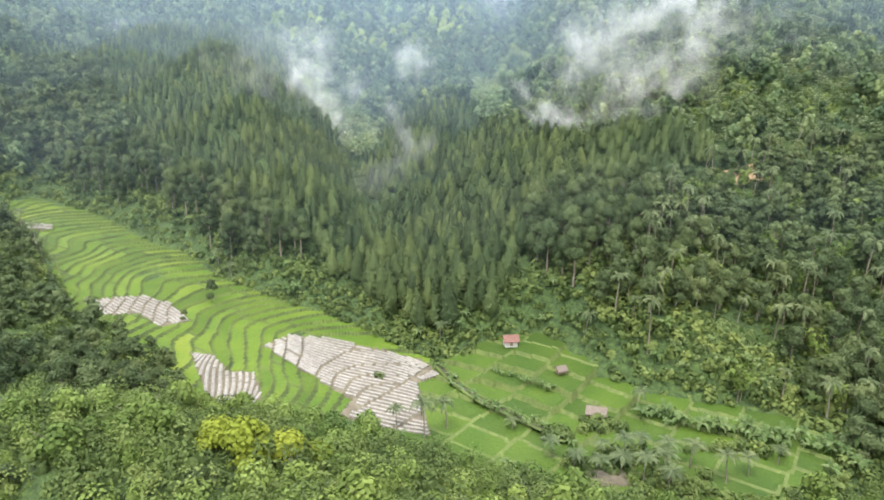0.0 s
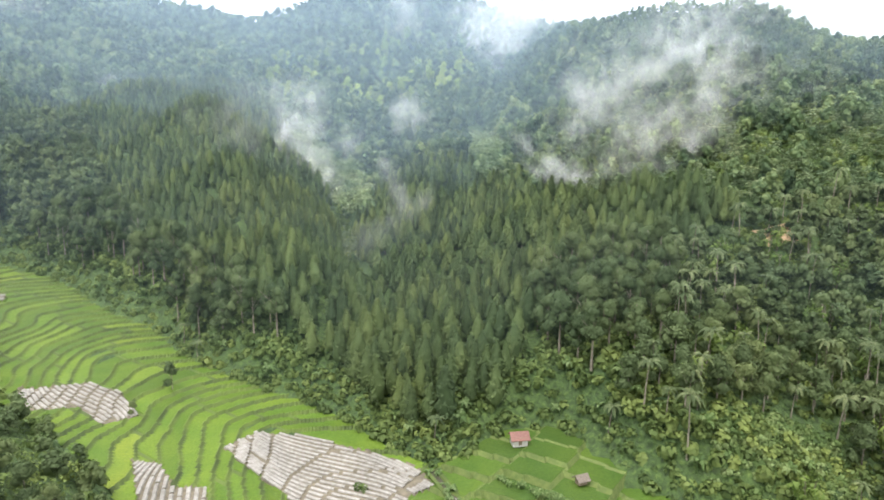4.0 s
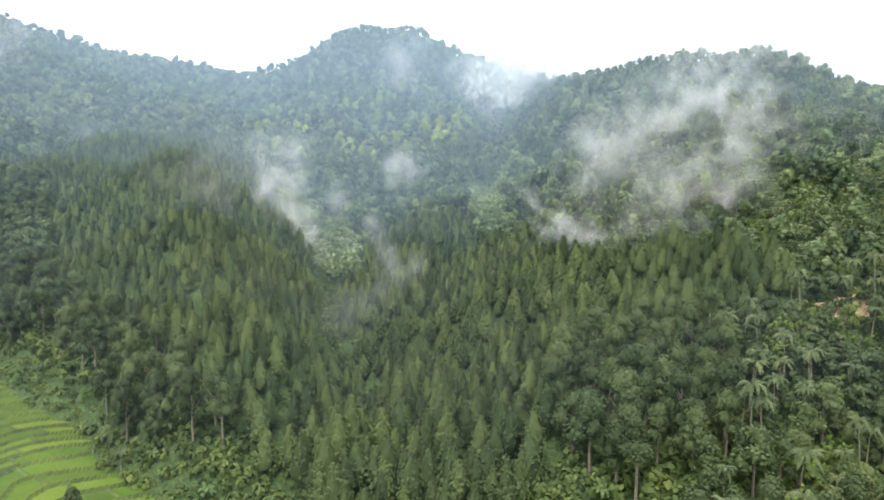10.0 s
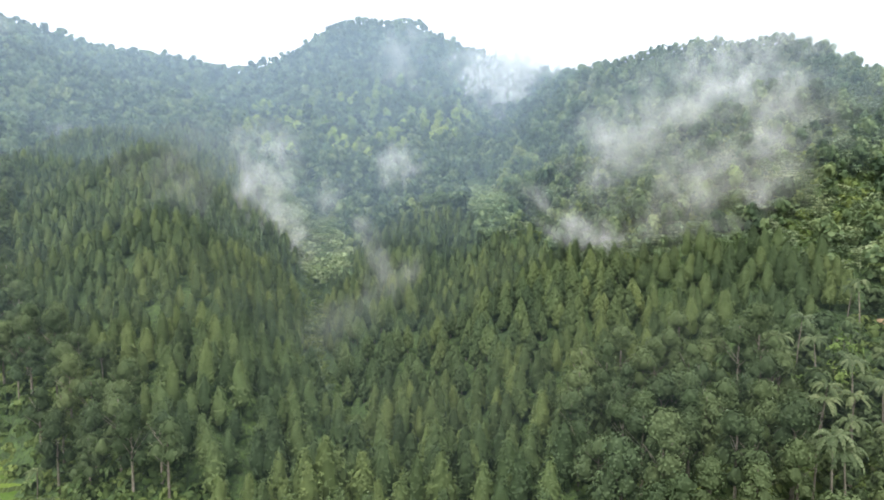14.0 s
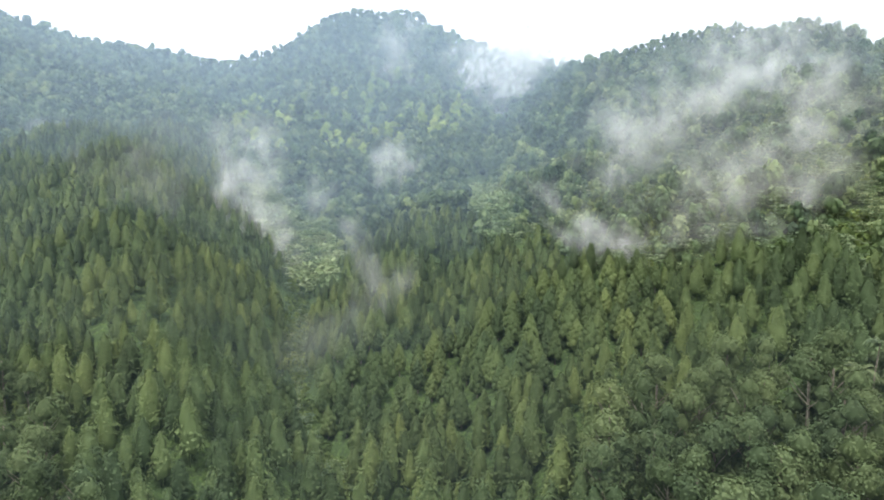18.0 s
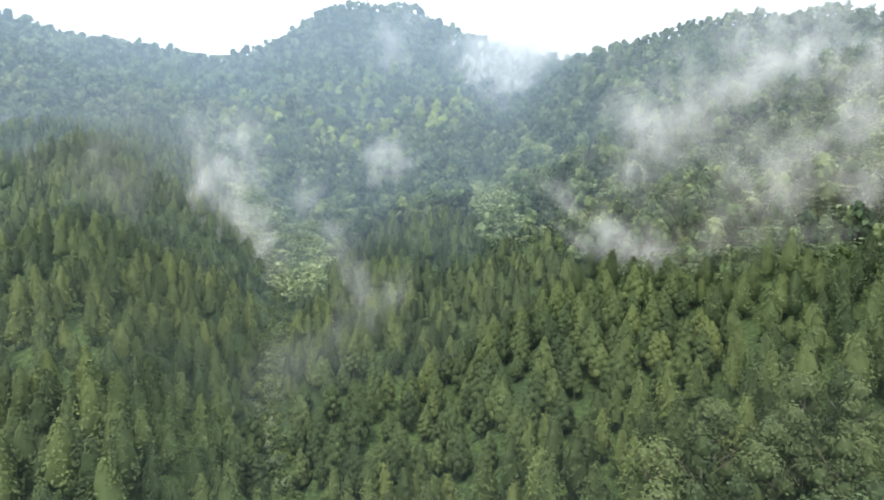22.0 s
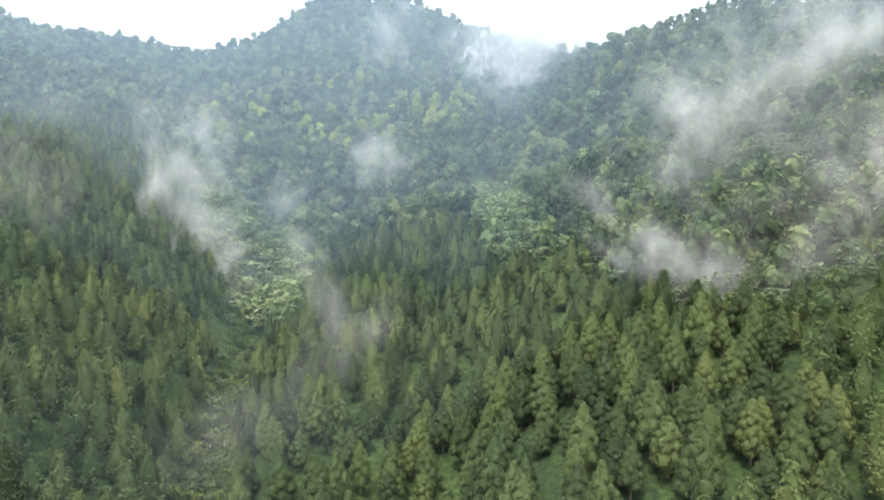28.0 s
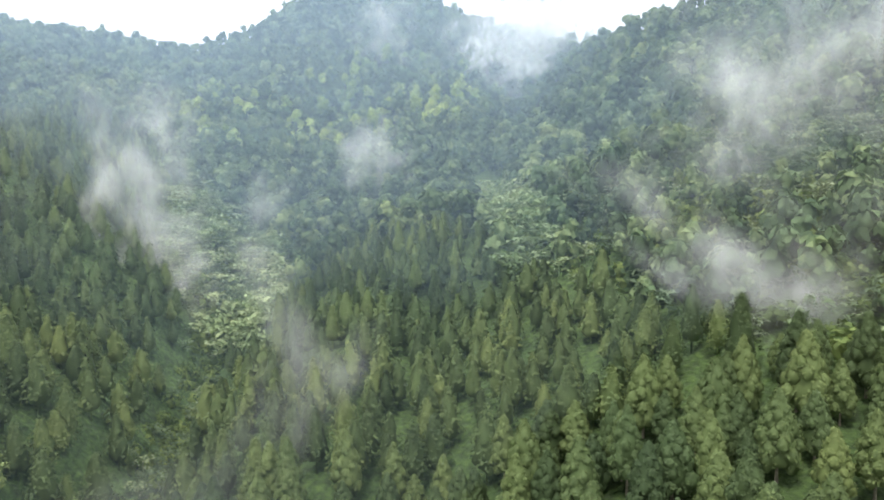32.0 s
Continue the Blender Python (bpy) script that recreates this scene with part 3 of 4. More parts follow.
# tall trees with bare trunks
x, y, rng = jitter_grid(-310, 80, 170, 430, 6.9, 12)
keep = (inside(x, y, TALL_EAST) | inside(x, y, TALL_WEST)) & in_view(x, y)
talls = rows_of(x, y, keep, rng, 0.95, 1.35)
tall_shapes = [broad_shape(20 + s, 15 + s, 3.3 + 0.2 * s, 12, 1300, 0.21, 0.32, 1.0) for s in range(4)]
tall_protos = []
for s in range(4):
    tree = thing("tall_tree", "tall broad-leaved tree with a pale bare trunk and grey-green crown", "tree", "tall trees at the forest foot")
    part("trunk", tall_trunk_shape(s, 15 + s, 0.26), BARK, tree)
    part("crown", tall_shapes[s], TALL, tree, seed=s)
    tall_protos.append(tree)
near_talls = talls[:, 1] < 300
set_out(tall_protos, talls[near_talls][:300], 4)
rest = np.concatenate([talls[~near_talls], talls[near_talls][300:]])
scatter("broadleaf_stand", [join_pieces([p, trunk_shape(11, 0.25, 4)]) for p in [broad_shape(20 + s, 15 + s, 3.4 + 0.2 * s, 9, 250, 0.58, 0.34, 1.0) for s in range(4)]], rest, TALL, "stand of tall grey-green broad-leaved trees", "forest")

# hill forest on the mountain, the spur's back and the eastern ridge
x, y, rng = jitter_grid(-600, 430, 240, 815, 8.2, 13)
keep = in_view(x, y) & ((y > 330) | (x < -190)) & (edge_distance(x, y, FIELDS) > 6) & ~inside(x, y, NEAR_HILL) & ~inside(x, y, PINE_STAND) & ~inside(x, y, FERN_BAND) & ~inside(x, y, FERN_GULLY) & ~inside(x, y, TALL_WEST) & ~inside(x, y, FERN_EAST)
hills = rows_of(x, y, keep, rng, 0.62, 1.3)
x, y, rng = jitter_grid(100, 430, 466, 560, 4.6, 29)
crest = rows_of(x, y, in_view(x, y) & (height(x, y) > 138), rng, 0.62, 0.98)
hills_crest = crest
hills = np.concatenate([hills[~((hills[:, 0] > 100) & (hills[:, 1] > 466) & (hills[:, 1] < 560))]])
x, y, rng = jitter_grid(-600, 120, 630, 815, 4.6, 30)
lines = [[(a, b, 0) for a, b, c in line] for line in (PEAK, BACK)]
near_crest = np.maximum(along(x, y, lines[0], 1.0, 0.0), along(x, y, lines[1], 1.0, 0.0)) > -9
on_crest = np.maximum(along(hills[:, 0], hills[:, 1], lines[0], 1.0, 0.0), along(hills[:, 0], hills[:, 1], lines[1], 1.0, 0.0)) > -9
hills = hills[~on_crest]
saddle = along(hills[:, 0], hills[:, 1], [(a, b, 0) for a, b, c in EASTB], 1.0, 0.0) > -14
hills[saddle, 2] = np.minimum(hills[saddle, 2], 0.75)
hills_crest = np.concatenate([hills_crest, rows_of(x, y, in_view(x, y) & near_crest, rng, 0.62, 0.95)])
hill_shapes = [broad_shape(40 + s, 10.5 + 0.8 * s, 5.2, 6, 78, 1.1, 0.15, 1.0) for s in range(5)]
gold = inside(hills[:, 0], hills[:, 1], [(-215, 640), (-150, 560), (-60, 575), (0, 590), (10, 680), (-60, 690), (-150, 655), (-215, 665)]) & (np.random.default_rng(31).uniform(0, 1, len(hills)) < 0.26)
far_shapes = [broad_shape(40 + s, 10.5 + 0.8 * s, 5.2, 5, 40, 1.5, 0.15, 1.0) for s in range(5)]
lower = ~gold & (hills[:, 1] < 590)
scatter("lower_mountain_forest", hill_shapes, hills[lower], HILL, "broad-leaved forest at the foot of the misty mountain", "forest")
scatter("mountain_forest", far_shapes, hills[~gold & ~lower], HILL, "misty blue-green broad-leaved forest on the mountain", "forest")
scatter("ridge_forest", [broad_shape(50 + s, 7.6 + 0.7 * s, 3.2, 4, 32, 1.15, 0.2, 1.0) for s in range(4)], hills_crest, HILL, "trees lining the misty ridge tops", "forest")
gold_shape = broad_shape(61, 12.5, 3.6, 7, 200, 0.8, 0.3, 1.1)
proto = thing("yellow_tree", "tree with bright yellow-green young leaves in the mountain forest", "tree", "bright trees on the mountain")
part("trunk", tall_trunk_shape(61, 11.5, 0.2), BARK, proto)
part("crown", gold_shape, GOLD, proto)
set_out([proto], (hills[gold] * np.array([1, 1, 1.15, 1]))[:110], 5)

# pale fern-like small trees on open slopes and in the gullies
x, y, rng = jitter_grid(-140, 340, 240, 505, 3.9, 14)
keep = (inside(x, y, FERN_EAST) | inside(x, y, FERN_BAND) | inside(x, y, FERN_GULLY)) & in_view(x, y)
ferns = rows_of(x, y, keep, rng, 0.7, 1.5)
kind = rng.uniform(0, 1, len(ferns))
band = inside(ferns[:, 0], ferns[:, 1], FERN_BAND) | inside(ferns[:, 0], ferns[:, 1], FERN_GULLY)
kind[band] *= 0.52
wooded = ~band & (ferns[:, 0] < 66) & (ferns[:, 1] > 318)
kind[wooded] = 0.5 + 0.5 * kind[wooded]
ferns[band, 2] *= 1.45
fern_shapes = [fern_shape(70 + s, n=60, size=0.58) for s in range(4)]
scatter("gully_ferns", fern_shapes, ferns[band & (kind < 0.42)], FROND, "pale grey-green tree ferns filling the gully", "ferns")
scatter("fern_thicket", fern_shapes, ferns[~band & (kind < 0.6)], PALE, "pale green feathery thicket on the open slope", "shrubs")
scatter("slope_shrubs", [shrub_shape(80 + s, 3.0, 2.2) for s in range(4)], ferns[(kind >= np.where(band, 0.42, 0.6)) & (kind < 0.8)], SHRUB, "mid-green shrubs between the pale thickets", "shrubs")
scatter("slope_trees", hill_shapes, ferns[kind >= 0.8] * np.array([1, 1, 0.62, 1.15]), HILL, "scattered dark trees on the open slope", "trees")

# mixed garden forest: palms, bamboo and leafy trees
x, y, rng = jitter_grid(30, 270, 60, 265, 5.6, 15)
GARDEN = [(54, 153), (66, 149), (84, 147), (90, 160), (84, 168), (62, 166)]
keep = inside(x, y, MIXED_EAST) & in_view(x, y) & ~inside(x, y, GARDEN)
mix = rows_of(x, y, keep, rng, 0.75, 1.2)
what = rng.uniform(0, 1, len(mix))
near_mix = (mix[:, 0] < 150) & (mix[:, 1] > 105)


def palm_proto(seed, h):
    tree = thing("coconut_palm", "slender coconut palm with drooping grey-green fronds", "palm", "palms in the valley")
    part("trunk", trunk_shape(h, 0.2, 6, 0.8), BARK, tree)
    r = np.random.default_rng(seed)
    for k in range(16):
        v, f = frond_shape(3.7 * r.uniform(0.85, 1.1), 0.42, r.uniform(0.4, 1.7), r.uniform(0.2, 1.6))
        fr = part("frond", (v, f), PALM, tree, seed=k)
        fr.matrix_basis = pose(0.8, 0, h - 0.1, 0, 0, k * 22.5 + r.uniform(-8, 8))
    return tree


palm_protos = [palm_proto(1, 9.0), palm_proto(2, 11.5)]
palm_spots = [(-4, 130, 1.0, 1.0), (-16, 128, 0.8, 0.8), (-9, 124, 1.1, 0.9), (44, 141, 0.9, 0.9), (92, 213, 1.1, 1.0), (36, 119, 1.0, 0.7), (44, 117, 1.1, 0.7), (24, 116, 0.9, 0.7), (40, 124, 0.9, 0.6), (31, 123, 0.8, 0.6), (50, 119, 1.0, 0.7), (28, 112, 0.9, 0.7), (38, 112, 1.0, 0.7), (56, 114, 0.9, 0.8), (46, 121, 1.0, 0.6), (34, 115, 1.1, 0.6), (62, 117, 0.9, 0.6), (20, 120, 0.9, 0.6), (42, 109, 1.0, 0.7), (70, 121, 0.8, 0.6), (12, 131, 0.7, 0.6),
              (-157, 205, 1.0, 1.1), (-150, 198, 0.9, 1.0), (-168, 214, 1.0, 1.2), (-144, 197, 0.8, 0.8), (-178, 226, 1.0, 1.0), (-96, 219, 0.9, 0.9), (-88, 211, 0.8, 0.8), (-8, 171, 0.9, 0.8)]
palm_rows = np.concatenate([np.array(palm_spots, float), mix[near_mix & (what < 0.26)] * np.array([1, 1, 0.95, 1.15])])
set_out(palm_protos, palm_rows, 6)

bamboo = thing("bamboo_clump", "feathery lime-green bamboo clump with arching culms", "bamboo", "bamboo clumps")
culm_parts(3, bamboo)
part("leaves", bamboo_shape(3), LIME, bamboo)
bamboo2 = thing("bamboo_clump", "feathery lime-green bamboo clump with arching culms", "bamboo", "bamboo clumps")
culm_parts(4, bamboo2)
part("leaves", bamboo_shape(4, 10.5), LIME, bamboo2)
set_out([bamboo, bamboo2], mix[near_mix & (what >= 0.26) & (what < 0.36)], 7)

garden_shapes = [broad_shape(90 + s, 10 + s, 3.5, 9, 640, 0.31, 0.28, 0.9) for s in range(4)]
garden_protos = []
for s in range(4):
    tree = thing("leafy_tree", "rounded dark green leafy tree in the garden forest", "tree", "leafy trees by the fields")
    part("trunk", tall_trunk_shape(90 + s, 9 + s, 0.22), BARK, tree)
    part("crown", garden_shapes[s], TALL, tree, seed=s)
    garden_protos.append(tree)
nm = near_mix & (what >= 0.36)
set_out(garden_protos, mix[nm][:150], 8)
rest = np.concatenate([mix[~near_mix], mix[nm][150:]])
wood_shapes = [broad_shape(90 + s, 10 + s, 3.5, 8, 220, 0.52, 0.28, 0.9) for s in range(4)]
scatter("garden_forest", wood_shapes, rest, TALL, "mixed dark green garden forest", "forest")

# a terraced garden slope under low leafy crops
x, y, rng = jitter_grid(52, 94, 144, 170, 1.7, 23)
rowsy = rows_of(x, y, inside(x, y, GARDEN), rng, 0.6, 1.15)
scatter("garden_crops", [shrub_shape(150 + s, 1.7, 1.3, 36, 0.4) for s in range(3)], rowsy, BANANA, "light green cassava and vegetable garden on a slope", "crops")

# understory between the trunks
x, y, rng = jitter_grid(-300, 200, 130, 330, 4.2, 19)
keep = (inside(x, y, MIXED_EAST) | inside(x, y, TALL_EAST) | inside(x, y, TALL_WEST)) & in_view(x, y) & (x < 170) & ~inside(x, y, GARDEN)
under = rows_of(x, y, keep, rng, 0.6, 1.2)
scatter("understory", [shrub_shape(140 + s, 2.8, 2.2, 32, 0.7) for s in range(4)], under, SHRUB, "leafy undergrowth between the tree trunks", "shrubs")

# near hillside
x, y, rng = jitter_grid(-300, 130, 15, 280, 4.6, 16)
keep = inside(x, y, NEAR_HILL) & (edge_distance(x, y, FIELDS) > 1.5) & (np.abs(x + 10) < 1.0 * (y + 30))
near = rows_of(x, y, keep, rng, 0.6, 1.15)
what = rng.uniform(0, 1, len(near))
woods = (near[:, 0] < -62) & (near[:, 1] > 95)
bush = ~woods | (what < 0.4)
bush_shapes = [shrub_shape(100 + s, 4.0 + 0.4 * (s % 3), 2.7, 230, 0.25) for s in range(5)]
x, y, rng = jitter_grid(-110, 100, 36, 112, 3.0, 33)
low = rows_of(x, y, inside(x, y, NEAR_HILL) & (edge_distance(x, y, FIELDS) > 1.0) & (np.abs(x + 10) < 0.9 * (y + 12)), rng, 0.6, 1.15)
scatter("low_undergrowth", [shrub_shape(160 + s, 2.0, 1.9, 60, 0.3) for s in range(4)], low, SHRUB, "low tangled green undergrowth on the near hillside", "shrubs", 0.0)
scatter("lime_shrubs", bush_shapes, near[bush & (what < 0.45) & ~woods], LIME, "yellow-green leafy bushes on the near hillside", "shrubs")
far_bush = near[:, 1] > 112
scatter("far_hillside_shrubs", [shrub_shape(100 + s, 4.2, 2.7, 100, 0.42) for s in range(4)], near[bush & ((what >= 0.45) | woods) & far_bush], SHRUB, "green shrubs on the far side of the near hill", "shrubs")
scatter("hillside_shrubs", bush_shapes, near[bush & ((what >= 0.45) | woods) & ~far_bush], SHRUB, "tangled bright green shrubs on the near hillside", "shrubs")
wood_rows = near[woods & (what >= 0.4)] * np.array([1, 1, 0.82, 0.9])
set_out([copy_thing(p, Matrix()) for p in garden_protos], wood_rows[:90], 9)
scatter("hillside_wood", wood_shapes, wood_rows[90:], TALL, "dark green rounded trees crowding the near hillside", "forest")
set_out([copy_thing(p, Matrix()) for p in garden_protos], (near[~woods & (what > 0.88)] * np.array([1, 1, 0.5, 0.7]))[:50], 10)
proto = thing("yellow_bush_tree", "low spreading tree with bright yellow-green leaves", "tree")
part("trunk", tall_trunk_shape(62, 6, 0.2), BARK, proto)
part("crown", broad_shape(63, 7.0, 4.2, 9, 640, 0.36, 0.3, 0.8), YELLOW, proto)
set_out([proto], [(-31, 75, 1.15, 0.85), (-26, 76, 0.95, 0.85), (-36, 76, 0.95, 0.8), (-22, 79, 0.7, 0.8)], 11)
bush_tree = thing("lime_bush_tree", "low leafy tree with light green foliage on the near hillside", "tree", "light green bush trees")
part("trunk", tall_trunk_shape(64, 5, 0.16), BARK, bush_tree)
part("crown", broad_shape(65, 5.5, 3.0, 8, 320, 0.42, 0.25, 0.85), LIME, bush_tree)
pick = near[~woods & (what > 0.3) & (what < 0.42) & (near[:, 1] > 55)]
set_out([bush_tree], pick[:60], 14)

# scrub along the forest foot and on the valley's edge
x, y, rng = jitter_grid(-235, 105, 100, 305, 2.9, 17)
e = edge_distance(x, y, FIELDS)
keep = (e > -0.8) & (e < 18) & ~inside(x, y, NEAR_HILL)
scatter("foot_scrub", [shrub_shape(110 + s, 2.6, 1.8) for s in range(4)], rows_of(x, y, keep, rng, 0.6, 1.2), SHRUB, "low green scrub between the fields and the forest", "shrubs")

clump = []
rng = np.random.default_rng(21)
for cx, cy, n, sx, sy in ((33, 133, 16, 6, 3.0), (38, 120, 26, 9, 4.5), (22, 129, 10, 4, 2.5), (62, 126, 16, 14, 2.0), (46, 113, 26, 10, 4), (28, 117, 14, 5, 4), (-24, 152, 2, 0.8, 0.8)):
    for k in range(n):
        clump.append((cx + rng.normal(0, sx * 0.5), cy + rng.normal(0, sy * 0.5), rng.uniform(0.6, 1.2), 1.0))
scatter("field_bushes", [shrub_shape(120 + s, 2.8, 1.7, 70, 0.4) for s in range(3)], clump, SHRUB, "leafy bushes growing among the paddies", "shrubs", 0.9)
clearing = [(66 + rng.normal(0, 5), 239 + rng.normal(0, 4), rng.uniform(0.35, 0.7), 0.6) for k in range(70)]
scatter("clearing_grass", [shrub_shape(130 + s, 1.6, 1.8, 40, 0.5) for s in range(2)], clearing, LIME, "bright green tall grass in a forest clearing", "grass")
lone = thing("lone_tree", "small dark tree standing alone among the rice terraces", "tree")
part("trunk", tall_trunk_shape(7, 7.5, 0.16), BARK, lone)
part("crown", broad_shape(7, 8.0, 2.3, 6, 260, 0.42, 0.25, 1.1), TALL, lone)
lone2 = copy_thing(lone, Matrix())
set_out([lone, lone2], [(-86, 190, 1.0, 1.1), (-88, 173, 0.6, 0.9)], 13, 0.8)

banana_protos = []
for s in range(2):
    b = thing("banana_plant", "banana plant with broad pale green leaves by the fields", "banana plant", "banana plants")
    part("stem", trunk_shape(2.0, 0.14, 6), BANANA, b)
    r = np.random.default_rng(s)
    for k in range(8):
        v, f = frond_shape(2.3 * r.uniform(0.8, 1.1), 0.42, r.uniform(0.3, 1.2), r.uniform(0.8, 1.9))
        lf = part("leaf", (v, f), BANANA, b, seed=k)
        lf.matrix_basis = pose(0, 0, 2.0, 0, 0, k * 45 + r.uniform(-12, 12))
    banana_protos.append(b)
CHANNEL = [(-8, 160), (-2, 150), (4, 142.5), (11, 137), (18, 131.5), (26, 125)]
rng = np.random.default_rng(5)
spots = []
for (ax, ay), (bx, by) in zip(CHANNEL, CHANNEL[1:]):
    for q in np.arange(0, 1, 0.22):
        spots.append((ax + q * (bx - ax) + rng.normal(0, 0.8), ay + q * (by - ay) + rng.normal(0, 0.8), rng.uniform(0.5, 1.0), 1.0))
for q in np.arange(0, 1, 0.02):
    spots.append((46 + 48 * q + rng.normal(0, 1.4), 139 - 16 * q + rng.normal(0, 1.2), rng.uniform(0.8, 1.5), 1.0))
for q in np.arange(0, 1, 0.06):
    spots.append((8 + 16 * q + rng.normal(0, 0.6), 156 - 9 * q + rng.normal(0, 0.6), rng.uniform(0.4, 0.8), 1.0))
x, y, rng = jitter_grid(-200, 100, 110, 290, 6.0, 18)
e = edge_distance(x, y, FIELDS)
extra = rows_of(x, y, (e > 0.5) & (e < 9) & (rng.uniform(0, 1, len(x)) < 0.45), rng, 0.7, 1.4)
set_out(banana_protos, np.concatenate([np.array(spots), extra])[:250], 12, 0.6)

# ---------------------------------------------------------------- terraces
STEP = 0.6
MULCH = [[(-60, 163), (-55, 172), (-42, 173), (-25, 168), (-13, 163), (-7, 155), (-13, 151), (-10, 137), (-8, 127), (-18, 128), (-31, 131), (-29, 140), (-38, 146)],
         [(-122, 176), (-109, 187), (-98, 184), (-86, 172), (-92, 165), (-102, 172), (-112, 166)],
         [(-77, 152), (-70, 152), (-63, 144), (-57, 146), (-50, 133), (-55, 124), (-64, 132), (-69, 140)],
         [(-203, 240), (-196, 246), (-182, 250), (-178, 244), (-190, 238), (-198, 235)]]


def uv(x, y):
    return -0.83 * x + 0.55 * (y - 150), 0.55 * x + 0.83 * (y - 150)


def xy(u, c):
    s = 0.83 ** 2 + 0.55 ** 2
    return (-0.83 * u + 0.55 * c) / s, 150 + (0.55 * u + 0.83 * c) / s


def terrace(x, y):
    """Level number, cell number and surface height: long steps up the valley, squarer plots on its flat floor."""
    u, c = uv(x, y)
    smooth = valley(x, y) + 0.55 * np.sin(c / 9 + 0.7 * np.sin(u / 14)) + 0.35 * np.sin(u / 11 + c / 17) + 0.10 * np.sin(u / 4.3 + 1.3 * np.sin(c / 6)) + 0.08 * np.sin(c / 3.7 + u / 8)
    k = np.floor(smooth / STEP)
    j = np.floor((c + 13.7 * np.abs(np.sin(k * 12.9898))) / 26.0)
    uu, cc = u + 2.0 * np.sin(c / 13), c + 1.6 * np.sin(u / 9)
    fi = np.floor(uu / 12.5)
    shift = 7 * np.abs(np.sin(fi * 7.13))
    fj = np.floor((cc + shift) / 8.5)
    px, py = xy((fi + 0.5) * 12.5, (fj + 0.5) * 8.5 - shift)
    flat = u < 14
    z = np.where(flat, valley(px, py), (k + 0.25) * STEP)
    return np.where(flat, fi, k), np.where(flat, fj + 50500, j + 500), z


us, cs = np.arange(-112, 300, 0.72), np.arange(-72, 76, 0.72)
U, C = np.meshgrid(us, cs)
TX, TY = xy(U, C)
K, J, TZ = terrace(TX, TY)
code = K * 100000 + J
# a low bund stands on every border between two cells
border = np.zeros(code.shape, bool)
border[:, 1:] |= code[:, 1:] != code[:, :-1]
border[1:, :] |= code[1:, :] != code[:-1, :]
TZ = TZ + np.where(border, 0.22, 0.0)
plots = inside(TX, TY, MULCH[0]) | inside(TX, TY, MULCH[1]) | inside(TX, TY, MULCH[2]) | inside(TX, TY, MULCH[3])
TZ = np.where(plots, valley(TX, TY) + 0.12, TZ)
faces = grid_faces(len(us), len(cs))
V = np.stack([TX, TY, TZ], 2).reshape(-1, 3)
mid = V[faces].mean(1)
ok = inside(mid[:, 0], mid[:, 1], FIELDS)
in_mulch = [inside(mid[:, 0], mid[:, 1], p) & ok for p in MULCH]
soil = in_mulch[0] | in_mulch[1] | in_mulch[2] | in_mulch[3]
fc4 = code.ravel()[faces]
is_bund = ok & ~soil & (fc4.max(1) != fc4.min(1))
fcode = code.ravel()[faces[:, 0]]


def cut(name, mask, material, smooth=False):
    used, inv = np.unique(faces[mask], return_inverse=True)
    return mesh_from(name, V[used], inv.reshape(-1, 4), material, smooth)


level_floor = uv(mid[:, 0], mid[:, 1])[0] < 14
terraces = new("rice_terraces", cut("rice_terraces", is_bund & ~level_floor, BUND))
tagged(terraces, "stepped rice terraces with grassy earth bunds in the valley", "rice field", kind="structure")
paddy_paths = new("paddy_paths", cut("paddy_paths", is_bund & level_floor, PATHS))
tagged(paddy_paths, "pale grassy paths between the level rice paddies", "path", kind="structure")
beds_soil = new("vegetable_plot", cut("vegetable_plot", soil, SOIL))
tagged(beds_soil, "brown stepped soil of vegetable plots among the rice", "field", kind="structure")
rice_mask = ok & ~soil & ~is_bund
codes, counts = np.unique(fcode[rice_mask], return_counts=True)
big = codes[np.argsort(-counts)][:290]
for cde in big:
    p = new("paddy", cut("paddy", rice_mask & (fcode == cde), OLD_RICE if level_floor[np.argmax(rice_mask & (fcode == cde))] else RICE))
    p.parent = terraces
left = rice_mask & ~np.isin(fcode, big)
if left.any():
    p = new("small_paddies", cut("small_paddies", left, RICE))
    p.parent = terraces
    p["kind"] = "stuff"


def surface(x, y):
    return float(terrace(np.array([x]), np.array([y]))[2][0])


# long raised beds under silver film
def bed_mesh(pts, w):
    prof = [(-0.5, -0.25), (-0.46, 0.12), (-0.25, 0.24), (0.25, 0.24), (0.46, 0.12), (0.5, -0.25)]
    v, f = [], []
    for i, p in enumerate(pts):
        a, b = pts[max(i - 1, 0)], pts[min(i + 1, len(pts) - 1)]
        d = Vector((b[0] - a[0], b[1] - a[1], 0)).normalized()
        side = Vector((-d.y, d.x, 0))
        for s, z in prof:
            q = Vector(p) + side * s * w
            v.append((q.x, q.y, q.z + z))
    n = len(prof)
    for i in range(len(pts) - 1):
        for k in range(n - 1):
            f.append((i * n + k, i * n + k + 1, (i + 1) * n + k + 1, (i + 1) * n + k))
    return mesh_from("raised_bed", np.array(v), np.array(f), PLASTIC, False)


